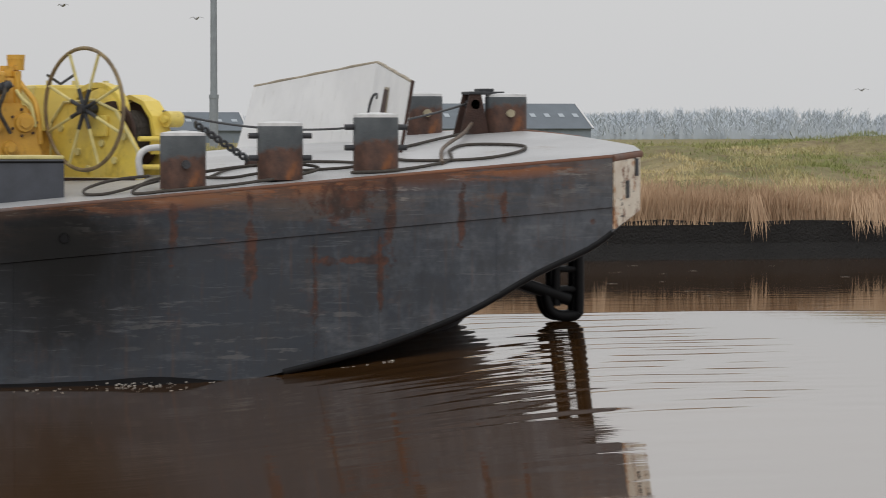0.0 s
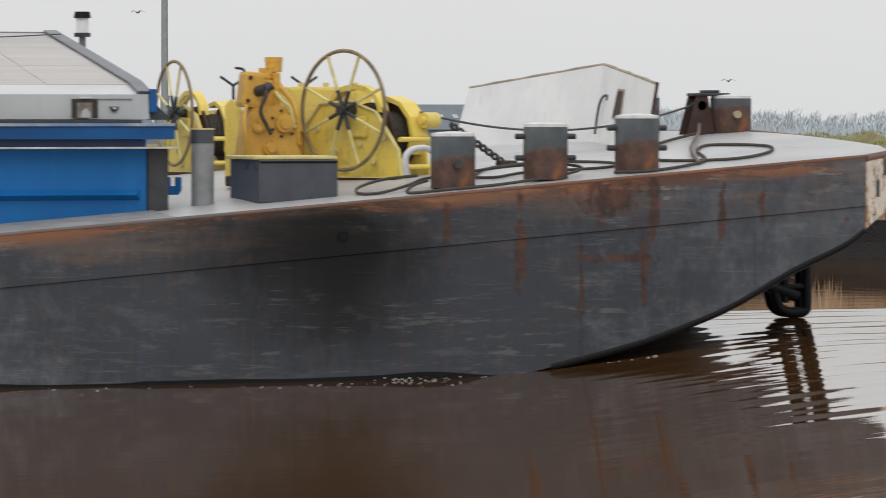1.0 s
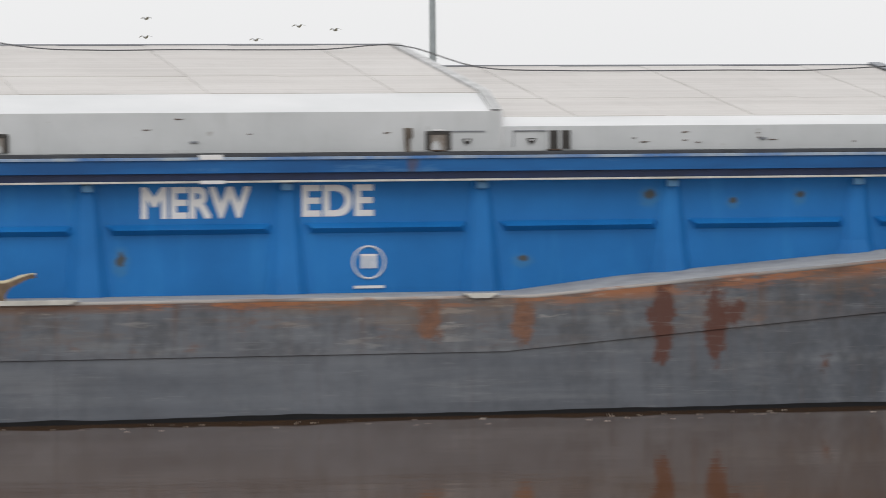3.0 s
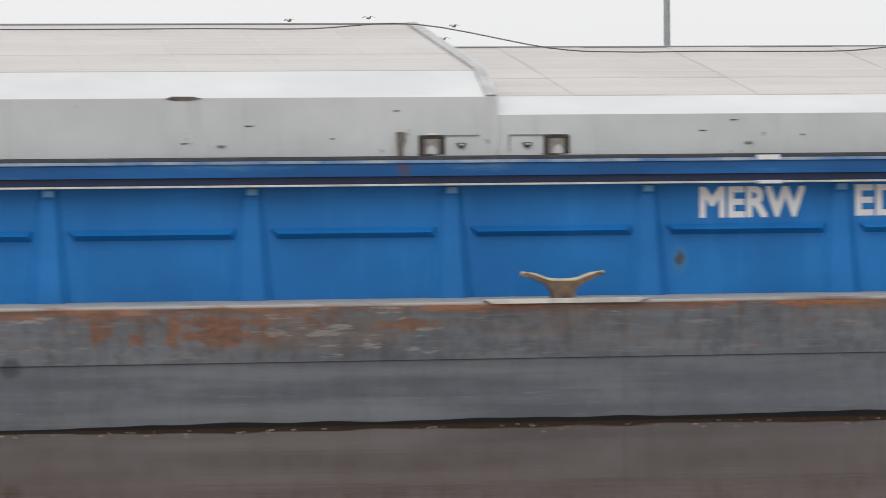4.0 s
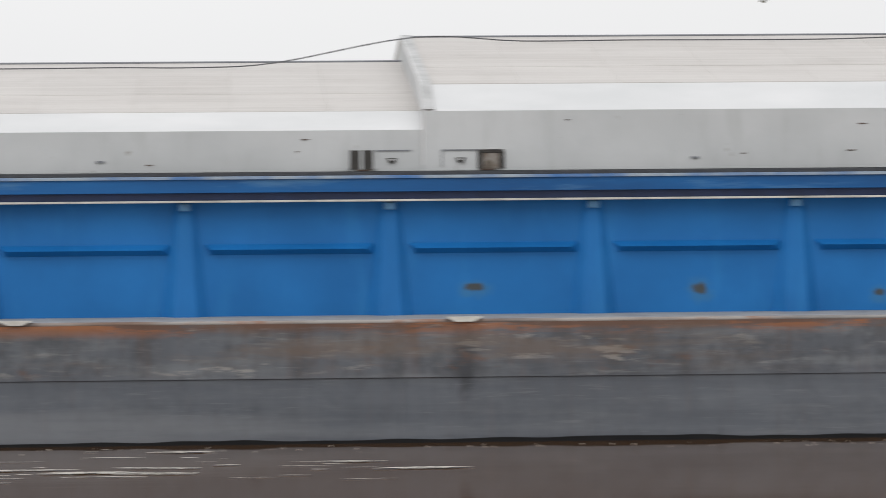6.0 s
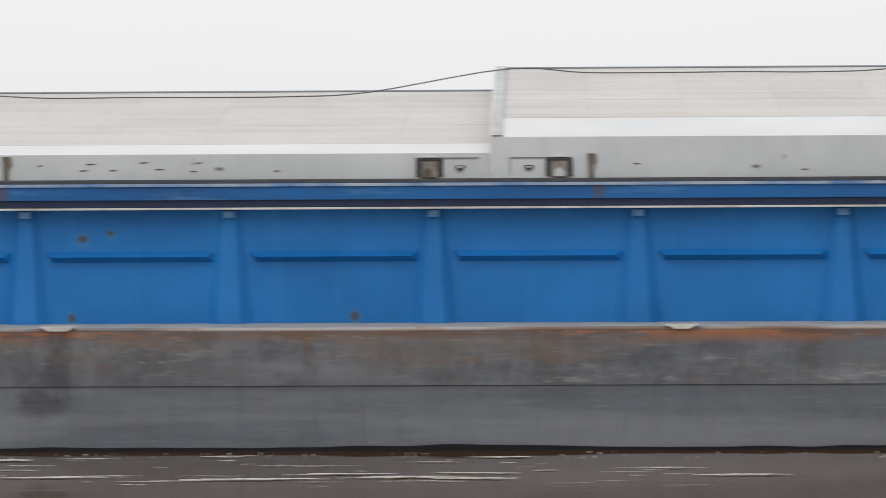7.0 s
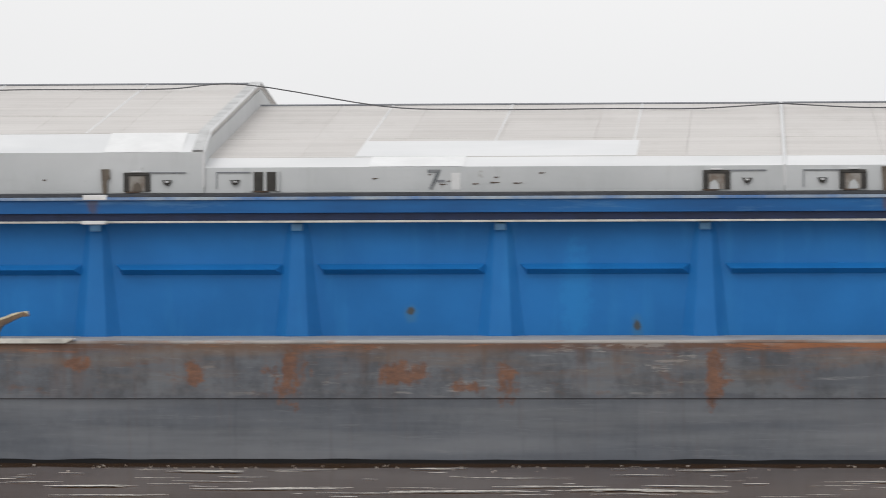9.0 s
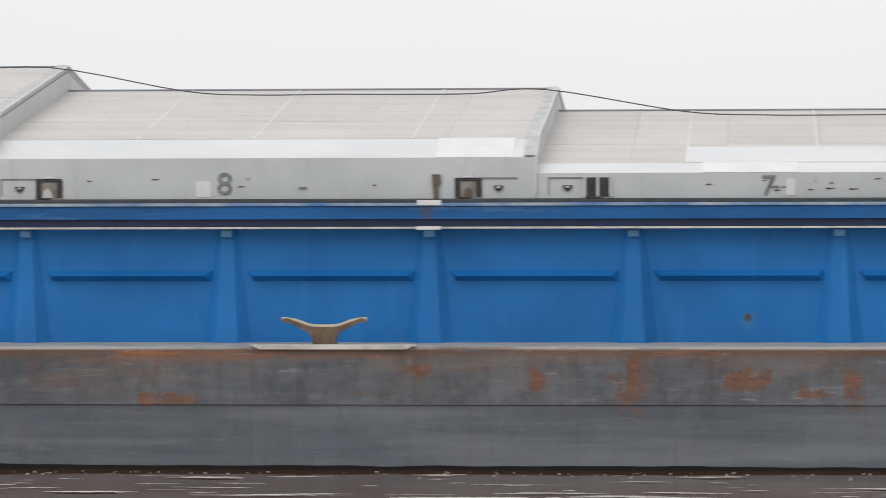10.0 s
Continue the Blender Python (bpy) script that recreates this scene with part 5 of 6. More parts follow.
def edge_rust(item, x, length):
    """A rust scab along the fold between side and chamfer."""
    root, a, b, y, s = item
    cx = x - (root.location.x - START)
    bm = bmesh.new()
    prism(bm, [(cx - length, s - 0.006), (cx - length * 0.5, s - 0.022), (cx + length * 0.4, s - 0.020), (cx + length, s - 0.004), (cx + length * 0.5, s + 0.014), (cx - length * 0.6, s + 0.016)], Matrix.Translation((0, y - 0.006, 0)), 0.03)
    part("rust_scab", bm, M_STREAK, root, "brown rust scab on the fold")


edge_rust(hatch_roots[2], -11.36, 0.17)
chamfer_patch(hatch_roots[6], 1, -33.6, -32.75)


def roof_patch(item, level, xa, xb, width):
    """A strip of fresh paint on the lower roof."""
    root, a, b, y, s = item
    cx = root.location.x - START
    side, cham, ridge = LEVEL[level]
    cy = y + 0.28 + 0.10 * level
    up = (ridge - cham) / (MIDDLE - cy) * width
    bm = bmesh.new()
    c = cham - 2.35
    top = [bm.verts.new(p) for p in ((xa - cx, cy, c + 0.006), (xb - cx, cy, c + 0.006), (xb - cx, cy + width, c + up + 0.006), (xa - cx, cy + width, c + up + 0.006))]
    low = [bm.verts.new((v.co.x, v.co.y, v.co.z - 0.008)) for v in top]
    bm.faces.new(top)
    bm.faces.new(low[::-1])
    for i in range(4):
        bm.faces.new((top[i], top[(i + 1) % 4], low[(i + 1) % 4], low[i]))
    part("painted_strip", bm, M_CHAMFER, root, "fresh pale paint along the roof edge")


roof_patch(hatch_roots[6], 1, -33.76, -31.22, 1.05)
r7_ = hatch_roots[6]
paint_patch(r7_[0], -32.86 + 32.515, -32.78 + 32.515, r7_[3], 0.02, 0.17)
lettering("7", -34.62 + 1.0 - (HATCHES[6][0] + HATCHES[6][1]) / 2 + 0.55, r7_[3] - 0.005, 0.02, 0.18, M_NUMERAL, r7_[0], "dark painted numeral 7", 0.5, stretch_to=0.12)


# ---------------------------------------------------------------- fore deck gear
def build_winch(x, y, turn, label, rope_to):
    """A hand-wheel anchor winch: side plates, drum with cable, guard arch, wheel. Local x lies in the wheel's plane, local y along the axle."""
    z = deck_z(x, y)
    root = thing("winch", x, y, z, label, "winch", "deck winches")
    R = Matrix.Rotation(radians(turn), 4, "Z")
    hub = 0.675
    T = lambda q: Matrix.Translation((0, 0, 0)) @ R @ Matrix.Translation((0, q, 0))
    plate = [(-0.66, 0.03), (0.66, 0.03), (0.60, 0.30), (0.30, 0.66), (-0.02, 0.76), (-0.45, 0.74), (-0.64, 0.55)]
    for q in (0.14, 0.56):
        bm = bmesh.new()
        prism(bm, plate if q < 0.5 else [(a * 0.9, b * 0.95) for a, b in plate], T(q), 0.03)
        side = part("side_plate", bm, M_YELLOW, root, "yellow winch side plate")
        if q < 0.5:
            for bx, bz in ((-0.25, 0.28), (0.28, 0.20), (-0.5, 0.5), (0.42, 0.42), (-0.1, 0.12), (0.1, 0.36)):
                bm = bmesh.new()
                tube(bm, T(q) @ Vector((bx, 0.0, bz)), T(q) @ Vector((bx, -0.025, bz)), 0.035, 10)
                part("bolt_boss", bm, M_PALE_YELLOW, side)
            bm = bmesh.new()
            sweep(bm, [T(q) @ Vector((a, -0.01, b)) for a, b in plate], 0.016, 6, closed=True)
            part("edge_flange", bm, M_PALE_YELLOW, side)
    # drum and wound cable
    bm = bmesh.new()
    tube(bm, T(0.18) @ Vector((0.16, 0, 0.44)), T(0.54) @ Vector((0.16, 0, 0.44)), 0.19, 28)
    drum = smooth(part("drum", bm, M_DRUM, root, "rusted cable drum"), 50)
    for q in (0.20, 0.50):
        bm = bmesh.new()
        tube(bm, T(q) @ Vector((0.16, 0, 0.44)), T(q + 0.03) @ Vector((0.16, 0, 0.44)), 0.31, 32)
        smooth(part("drum_flange", bm, M_DRUM, drum), 50)
    bm = bmesh.new()
    sweep(bm, [T(0.26 + i / 20 * 0.04) @ Vector((0.16 + 0.21 * math.cos(i * math.pi / 10), 0, 0.44 + 0.21 * math.sin(i * math.pi / 10))) for i in range(121)], 0.021, 6)
    part("wound_cable", bm, M_ROPE, drum, "dark wound cable")
    # guard arch round the drum
    bm = bmesh.new()
    arc = [(0.16 + 0.38 * math.cos(radians(a)), 0.44 + 0.37 * math.sin(radians(a))) for a in range(115, -31, -29)]
    arc += [(0.16 + 0.335 * math.cos(radians(a)), 0.44 + 0.325 * math.sin(radians(a))) for a in range(-30, 116, 29)]
    prism(bm, arc, T(0.40), 0.20)
    part("guard", bm, M_YELLOW, root, "curved yellow drum guard")
    bm = bmesh.new()
    tube(bm, T(0.50) @ Vector((0.58, 0, 0.58)), T(0.66) @ Vector((0.58, 0, 0.58)), 0.075, 18)
    tube(bm, T(0.46) @ Vector((0.58, 0, 0.58)), T(0.69) @ Vector((0.58, 0, 0.58)), 0.035, 12)
    smooth(part("cable_roller", bm, M_YELLOW, root), 50)
    for bz, bq in ((0.40, 0.66), (0.14, 0.3)):
        bm = bmesh.new()
        tube(bm, T(0.16) @ Vector((0.60, 0, bz)), T(0.58) @ Vector((0.60, 0, bz)), 0.024, 12)
        part("tie_bar", bm, M_YELLOW, root)
    # gear wheel cover behind the hand wheel
    bm = bmesh.new()
    arc = [(-0.05 + 0.38 * math.cos(radians(a)), hub - 0.02 + 0.27 * math.sin(radians(a))) for a in range(0, 181, 12)]
    arc += [(-0.05 + 0.33 * math.cos(radians(a)), hub - 0.02 + 0.22 * math.sin(radians(a))) for a in range(180, -1, -12)]
    prism(bm, arc, T(0.18), 0.10)
    part("gear_cover", bm, M_YELLOW, root, "yellow gear cover")
    # hand wheel
    bm = bmesh.new()
    ring(bm, (0, 0, hub), R, 0.565, 0.019, 56, 8)
    wheel = smooth(part("hand_wheel", bm, M_WHEEL, root, "large worn hand wheel rim"), 60)
    for i in range(8):
        a = radians(22 + 45 * i)
        p, q = Vector((math.cos(a), 0, math.sin(a))) * 0.555, Vector((math.cos(a), 0, math.sin(a))) * 0.20
        bm = bmesh.new()
        tube(bm, R @ q + Vector((0, 0, hub)), R @ p + Vector((0, 0, hub)), 0.015, 8)
        part("spoke", bm, M_PALE_YELLOW, wheel)
        bm = bmesh.new()
        tube(bm, Vector((0, 0, hub)), R @ q + Vector((0, 0, hub)), 0.02, 8)
        part("spoke_root", bm, M_STEEL, wheel)
    bm = bmesh.new()
    tube(bm, T(-0.06) @ Vector((0, 0, hub)), T(0.16) @ Vector((0, 0, hub)), 0.045, 14)
    smooth(part("hub", bm, M_STEEL, wheel), 50)
    # brake drum shadow plate under the hub
    bm = bmesh.new()
    box(bm, -0.02, 0.20, 0.09, 0.14, 0.42, 0.62, 0.02, R)
    part("brake_shoe", bm, M_YELLOW, root)
    bm = bmesh.new()
    box(bm, -0.60, 0.60, 0.10, 0.62, 0.0, 0.035, 0.008, R)
    part("base_frame", bm, M_DRUM, root)
    return root


build_winch(3.95, 1.28, -62, "yellow hand-wheel deck winch with a rusty cable drum", None)
build_winch(3.72, 7.2, -83, "yellow hand-wheel deck winch on the far side", None)


def build_engine():
    """The amber drive unit between the winches, with the cross beam."""
    x, y = 3.28, 1.75
    z = deck_z(x, y)
    root = thing("winch_drive", x, y, z, "amber hydraulic winch drive with a yellow box beam", "winch drive")
    bm = bmesh.new()
    prism(bm, [(-0.26, 0.10), (0.32, 0.10), (0.33, 0.36), (0.28, 0.52), (0.24, 0.68), (0.16, 0.78), (-0.12, 0.78), (-0.18, 0.66), (-0.20, 0.46)], Matrix.Translation((0, -0.20, 0)), 0.40)
    bmesh.ops.bevel(bm, geom=list(bm.edges), offset=0.025, segments=2, affect="EDGES")
    gearbox = smooth(part("gearbox", bm, M_AMBER, root, "amber cast gearbox"), 40)
    for bx, bz, br in ((0.16, 0.60, 0.10), (0.02, 0.36, 0.075), (-0.10, 0.56, 0.055)):
        bm = bmesh.new()
        tube(bm, (bx, -0.19, bz), (bx, -0.25, bz), br, 20, br * 0.85)
        tube(bm, (bx, -0.24, bz), (bx, -0.275, bz), br * 0.5, 16)
        smooth(part("boss", bm, M_AMBER, gearbox, "round bearing boss"), 40)
    for i in range(7):
        bm = bmesh.new()
        an = i * 0.9
        tube(bm, (0.16 + 0.125 * math.cos(an), -0.20, 0.60 + 0.125 * math.sin(an)), (0.16 + 0.125 * math.cos(an), -0.225, 0.60 + 0.125 * math.sin(an)), 0.014, 8)
        part("bolt", bm, M_DRUM, gearbox)
    bm = bmesh.new()
    box(bm, -0.30, 0.36, -0.26, 0.28, 0.0, 0.10, 0.02)
    part("foot", bm, M_DRUM, root)
    # tilted motor block with a black socket
    tilt = Matrix.Translation((-0.14, -0.05, 0.75)) @ Matrix.Rotation(radians(7), 4, "Y")
    bm = bmesh.new()
    box(bm, -0.11, 0.10, -0.14, 0.14, 0.0, 0.34, 0.035, tilt)
    motor = part("motor", bm, M_AMBER, root, "amber hydraulic motor block, tilted")
    bm = bmesh.new()
    tube(bm, tilt @ Vector((0.03, -0.13, 0.16)), tilt @ Vector((0.08, -0.26, 0.19)), 0.052, 18)
    tube(bm, tilt @ Vector((0.08, -0.26, 0.19)), tilt @ Vector((0.13, -0.28, 0.23)), 0.036, 14)
    smooth(part("socket", bm, M_STEEL, motor, "black hose socket"), 50)
    for z_ in (0.06, 0.28):
        bm = bmesh.new()
        tube(bm, tilt @ Vector((-0.06, -0.135, z_)), tilt @ Vector((-0.06, -0.16, z_)), 0.02, 10)
        part("bolt", bm, M_DRUM, motor)
    # upright valve body, cylinders and filler cap
    bm = bmesh.new()
    box(bm, -0.05, 0.13, -0.10, 0.12, 0.74, 1.02, 0.03)
    valve = part("valve_body", bm, M_AMBER, root, "amber valve body")
    for dx, dy, rr, z0, z1 in ((0.03, -0.02, 0.068, 0.98, 1.13), (0.03, -0.02, 0.078, 1.03, 1.06), (0.115, -0.09, 0.038, 0.74, 1.08), (-0.01, -0.12, 0.030, 0.72, 1.0)):
        bm = bmesh.new()
        tube(bm, (dx, dy, z0), (dx, dy, z1), rr, 18)
        smooth(part("cylinder", bm, M_AMBER, valve), 50)
    bm = bmesh.new()
    tube(bm, (0.13, 0.06, 0.98), (0.13, 0.06, 1.10), 0.03, 12)
    tube(bm, (0.13, 0.06, 1.09), (0.13, 0.06, 1.19), 0.078, 24, 0.082)
    tube(bm, (0.13, 0.06, 1.19), (0.13, 0.06, 1.235), 0.086, 24)
    smooth(part("filler_cap", bm, M_AMBER, root, "round amber filler cap"), 40)
    for pts, rr, mat, nm in (([(0.14, -0.08, 0.98), (0.19, -0.12, 0.90), (0.26, -0.16, 0.80), (0.29, -0.2, 0.66), (0.31, -0.2, 0.40)], 0.026, M_AMBER, "pipe"),
                             ([(0.10, -0.12, 0.90), (0.14, -0.2, 0.82), (0.22, -0.22, 0.74), (0.26, -0.22, 0.56)], 0.018, M_PALE_YELLOW, "pipe"),
                             ([(-0.02, -0.28, 0.98), (-0.05, -0.34, 0.88), (-0.10, -0.32, 0.72), (-0.04, -0.28, 0.60), (0.02, -0.26, 0.50)], 0.020, M_ROPE, "hose"),
                             ([(-0.20, -0.18, 0.78), (-0.24, -0.24, 0.62), (-0.22, -0.25, 0.40), (-0.20, -0.22, 0.22)], 0.018, M_AMBER, "pipe")):
        bm = bmesh.new()
        sweep(bm, spline(pts, 5), rr, 8)
        smooth(part(nm, bm, mat, root, "black hydraulic hose" if nm == "hose" else ""), 60)
    bm = bmesh.new()
    sweep(bm, spline([(-0.17, -0.02, 1.08), (-0.20, -0.02, 1.12), (-0.27, 0.0, 1.13)], 4), 0.013, 8)
    part("handle", bm, M_STEEL, root)
    # the beam that carries the shaft across to the far winch
    bm = bmesh.new()
    box(bm, 0.40, 1.26, 0.55, 1.55, 0.52, 0.96, 0.03)
    beam = part("cross_beam", bm, M_YELLOW, root, "yellow box beam")
    bm = bmesh.new()
    box(bm, 0.46, 0.70, 0.7, 1.4, 0.02, 0.53, 0.02)
    part("beam_leg", bm, M_AMBER, beam)
    bm = bmesh.new()
    box(bm, 1.00, 1.24, 0.7, 1.4, 0.0, 0.53, 0.02)
    part("beam_leg", bm, M_AMBER, beam)
    for q in (0.55, 0.80, 1.10):
        bm = bmesh.new()
        tube(bm, (q, 0.60, 0.95), (q, 0.60, 1.0), 0.03, 10)
        part("lug", bm, M_PALE_YELLOW, beam)
    bm = bmesh.new()
    prism(bm, [(-0.12, 0.03), (0.06, 0.03), (0.07, 0.66), (0.02, 0.80), (-0.06, 0.84), (-0.12, 0.78)], Matrix.Translation((-0.02, 0.9, 0)) @ Matrix.Rotation(radians(-30), 4, "Z"), 0.05)
    part("bearing_plate", bm, M_YELLOW, root, "yellow bearing plate")
    # forked brake levers that stand up behind the beam
    for lx in (0.14, 0.87):
        bm = bmesh.new()
        top = Vector((lx, 1.66, 0.98))
        tube(bm, (lx, 1.66, 0.0), top, 0.016, 8)
        tube(bm, top, top + Vector((0.14, 0.03, 0.09)), 0.014, 8)
        tube(bm, top, top + Vector((-0.14, -0.03, 0.09)), 0.014, 8)
        part("lever", bm, M_STEEL, root, "dark forked lever")


build_engine()


def build_deck_box():
    x, y = 3.055, 0.0
    z = deck_z(x, -0.3)
    root = thing("deck_box", x, y, z, "slate steel deck box with a faded yellow lid", "deck box")
    bm = bmesh.new()
    box(bm, -0.345, 0.395, -0.3, 0.76, -0.02, 0.37, 0.012)
    part("body", bm, M_BOX, root, "slate-blue steel box body")
    bm = bmesh.new()
    box(bm, -0.38, 0.40, -0.26, 0.80, 0.372, 0.405, 0.010)
    part("lid", bm, M_PALE_YELLOW, root, "chipped faded yellow lid")
    for q in (-0.25, 0.1):
        bm = bmesh.new()
        box(bm, -0.362, -0.345, q, q + 0.08, 0.28, 0.34, 0.004)
        part("hinge", bm, M_STEEL, root)
    bm = bmesh.new()
    tube(bm, (-0.34, -0.305, 0.35), (0.39, -0.305, 0.35), 0.010, 8)
    part("seal_strip", bm, M_BLACK, root)


build_deck_box()


def build_vent():
    x, y = 2.31, 0.2
    z = deck_z(x, y)
    root = thing("vent_pipe", x, y, z, "upright grey vent pipe with a dark mouth", "vent pipe")
    bm = bmesh.new()
    tube(bm, (0, 0, -0.05), (0, 0, 2.26 - z), 0.103, 28, caps=False)
    tube(bm, (0, 0, -0.05), (0, 0, 2.24 - z), 0.095, 28)
    smooth(part("pipe", bm, M_VENT, root), 50)
    # the dark opening is drawn as a band round the pipe's top
    bm = bmesh.new()
    tube(bm, (0, 0, 2.13 - z), (0, 0, 2.265 - z), 0.106, 28, caps=False)
    smooth(part("mouth", bm, M_BOX, root, "dark band standing for the open mouth"), 50)
    bm = bmesh.new()
    tube(bm, (0, 0, 2.255 - z), (0, 0, 2.268 - z), 0.11, 28)
    part("cap_plate", bm, M_PALE_YELLOW, root, "thin yellow cap plate")


build_vent()


def build_lantern():
    x, y = 2.18, 4.75
    z = deck_z(x, y)
    root = thing("mast_lantern", x, y, z, "black-topped white navigation lantern on a post", "lantern")
    bm = bmesh.new()
    tube(bm, (0, 0, -0.02), (0, 0, 3.20 - z), 0.035, 14)
    smooth(part("post", bm, M_PIPE, root), 50)
    bm = bmesh.new()
    tube(bm, (0, 0, 3.20 - z), (0, 0, 3.24 - z), 0.085, 20)
    part("base", bm, M_STEEL, root)
    bm = bmesh.new()
    tube(bm, (0, 0, 3.24 - z), (0, 0, 3.39 - z), 0.062, 20)
    smooth(part("lens", bm, M_LENS, root, "milky white lens"), 50)
    bm = bmesh.new()
    tube(bm, (0, 0, 3.39 - z), (0, 0, 3.455 - z), 0.09, 20, 0.078)
    smooth(part("cap", bm, M_BLACK, root, "black cap"), 50)


build_lantern()


def build_breakwater():
    """V-shaped spray wall whose point looks ahead."""
    apex, near, far = Vector((7.38, 3.9, 0)), Vector((7.01, 1.30, 0)), Vector((6.66, 6.45, 0))
    z0 = deck_z(7.3, 4)
    root = thing("breakwater", 7.3, 4.0, z0, "weathered white V-shaped steel breakwater on the fore deck", "breakwater")
    o = Vector((7.3, 4.0, z0))
    lean = Vector((0.10, 0, 0))
    tops = {"apex": 2.92, "near": 2.69, "far": 2.70}

    def wing(a, b, za, zb, name):
        bm = bmesh.new()
        la, lb = deck_z(a.x, a.y), deck_z(b.x, b.y)
        pts = [a + Vector((0, 0, la)), b + Vector((0, 0, lb)), b + lean * (1.9 if name == "far_wing" else 1.0) + Vector((0, 0, zb)), a + lean * 1.2 + Vector((0, 0, za))]
        nu, nv = 10, 5
        for off, flip in ((0.0, False), (0.03, True)):
            g = [[bm.verts.new(pts[0].lerp(pts[1], i / nu).lerp(pts[3].lerp(pts[2], i / nu), j / nv) - o + Vector((off, 0, 0))) for j in range(nv + 1)] for i in range(nu + 1)]
            for i in range(nu):
                for j in range(nv):
                    q = (g[i][j], g[i + 1][j], g[i + 1][j + 1], g[i][j + 1])
                    bm.faces.new(q[::-1] if flip else q)
            if flip:
                back = g
            else:
                front = g
        rim_f = [front[i][nv] for i in range(nu + 1)], [back[i][nv] for i in range(nu + 1)]
        for i in range(nu):
            bm.faces.new((rim_f[0][i], rim_f[0][i + 1], rim_f[1][i + 1], rim_f[1][i]))
        for e in (0, nu):
            for j in range(nv):
                bm.faces.new((front[e][j], front[e][j + 1], back[e][j + 1], back[e][j]))
        w = smooth(part(name, bm, M_BREAK, root, "weathered white plate"), 60)
        bm = bmesh.new()
        n = 10
        sweep(bm, [pts[3].lerp(pts[2], i / n) - o + Vector((0.015, 0, 0.006 + 0.004 * ((i * 7) % 3))) for i in range(n + 1)], 0.017, 8)
        part("top_rail", bm, M_TAN_EDGE, w, "rusty cream top rail")
        return pts

    wing(apex, far, tops["apex"], tops["far"], "far_wing")
    pn = wing(apex, near, tops["apex"], tops["near"], "near_wing")
    bm = bmesh.new()
    sweep(bm, [pn[1] - o, pn[2] - o + Vector((0.02, -0.01, 0.02))], 0.017, 8)
    part("end_bar", bm, M_DRUM, root, "rusty end bar")
    # two bent hand grips
    for s in (0.10,):
        p = pn[0].lerp(pn[1], s) - o
        q = pn[3].lerp(pn[2], s) - o
        d = (q - p)
        bm = bmesh.new()
        off = Vector((-0.05, -0.02, 0))
        sweep(bm, spline([p + d * 0.12 + off, p + d * 0.45 + off, p + d * 0.60 + off + Vector((0.01, -0.05, 0)), p + d * 0.62 + off + Vector((0.02, -0.16, 0.0)), p + d * 0.56 + off + Vector((0.02, -0.17, 0))], 4), 0.014, 8)
        part("grip", bm, M_STEEL, root, "bent dark hand grip")
    p, q, d = pn[0].lerp(pn[1], 0.40) - o, pn[3].lerp(pn[2], 0.40) - o, (pn[1] - pn[0]).normalized()
    for nm, w, k0, k1, fwd, mat in (("slot_edge", 0.22, 0.36, 0.78, -0.010, M_TAN_EDGE), ("slot", 0.17, 0.39, 0.75, -0.016, M_DRUM)):
        bm = bmesh.new()
        vs = [bm.verts.new(v) for v in (p.lerp(q, k0) - d * w, p.lerp(q, k0) + d * w, p.lerp(q, k1) + d * (w * 0.9), p.lerp(q, k1) - d * (w * 0.5))]
        fc = bm.faces.new(vs)
        bmesh.ops.translate(bm, vec=(fwd, 0, 0), verts=bm.verts)
        r = bmesh.ops.extrude_face_region(bm, geom=[fc])
        bmesh.ops.translate(bm, vec=(0.006, 0, 0), verts=[v for v in r["geom"] if isinstance(v, bmesh.types.BMVert)])
        part(nm, bm, mat, root, "slanting hand slot" if nm == "slot" else "")


build_breakwater()


def build_fairlead():
    x, y = 8.38, 3.45
    z = deck_z(x, y)
    root = thing("fairlead", x, y, z, "dark triangular steel roller fairlead beside a bollard", "fairlead")
    for q in (-0.12, 0.12):
        bm = bmesh.new()
        prism(bm, [(-0.16, 0), (0.14, 0), (0.06, 0.40), (-0.06, 0.40)], Matrix.Translation((0, q, 0)), 0.025)
        part("cheek", bm, M_DRUM, root, "rusty triangular cheek plate")
    bm = bmesh.new()
    tube(bm, (0, -0.12, 0.30), (0, 0.14, 0.30), 0.05, 14)
    smooth(part("roller", bm, M_STEEL, root), 50)
    bm = bmesh.new()
    box(bm, -0.07, 0.30, -0.14, 0.16, 0.40, 0.43, 0.01)
    box(bm, 0.05, 0.2, -0.1, 0.1, 0.43, 0.46, 0.008)
    part("top_plate", bm, M_STEEL, root)


build_fairlead()


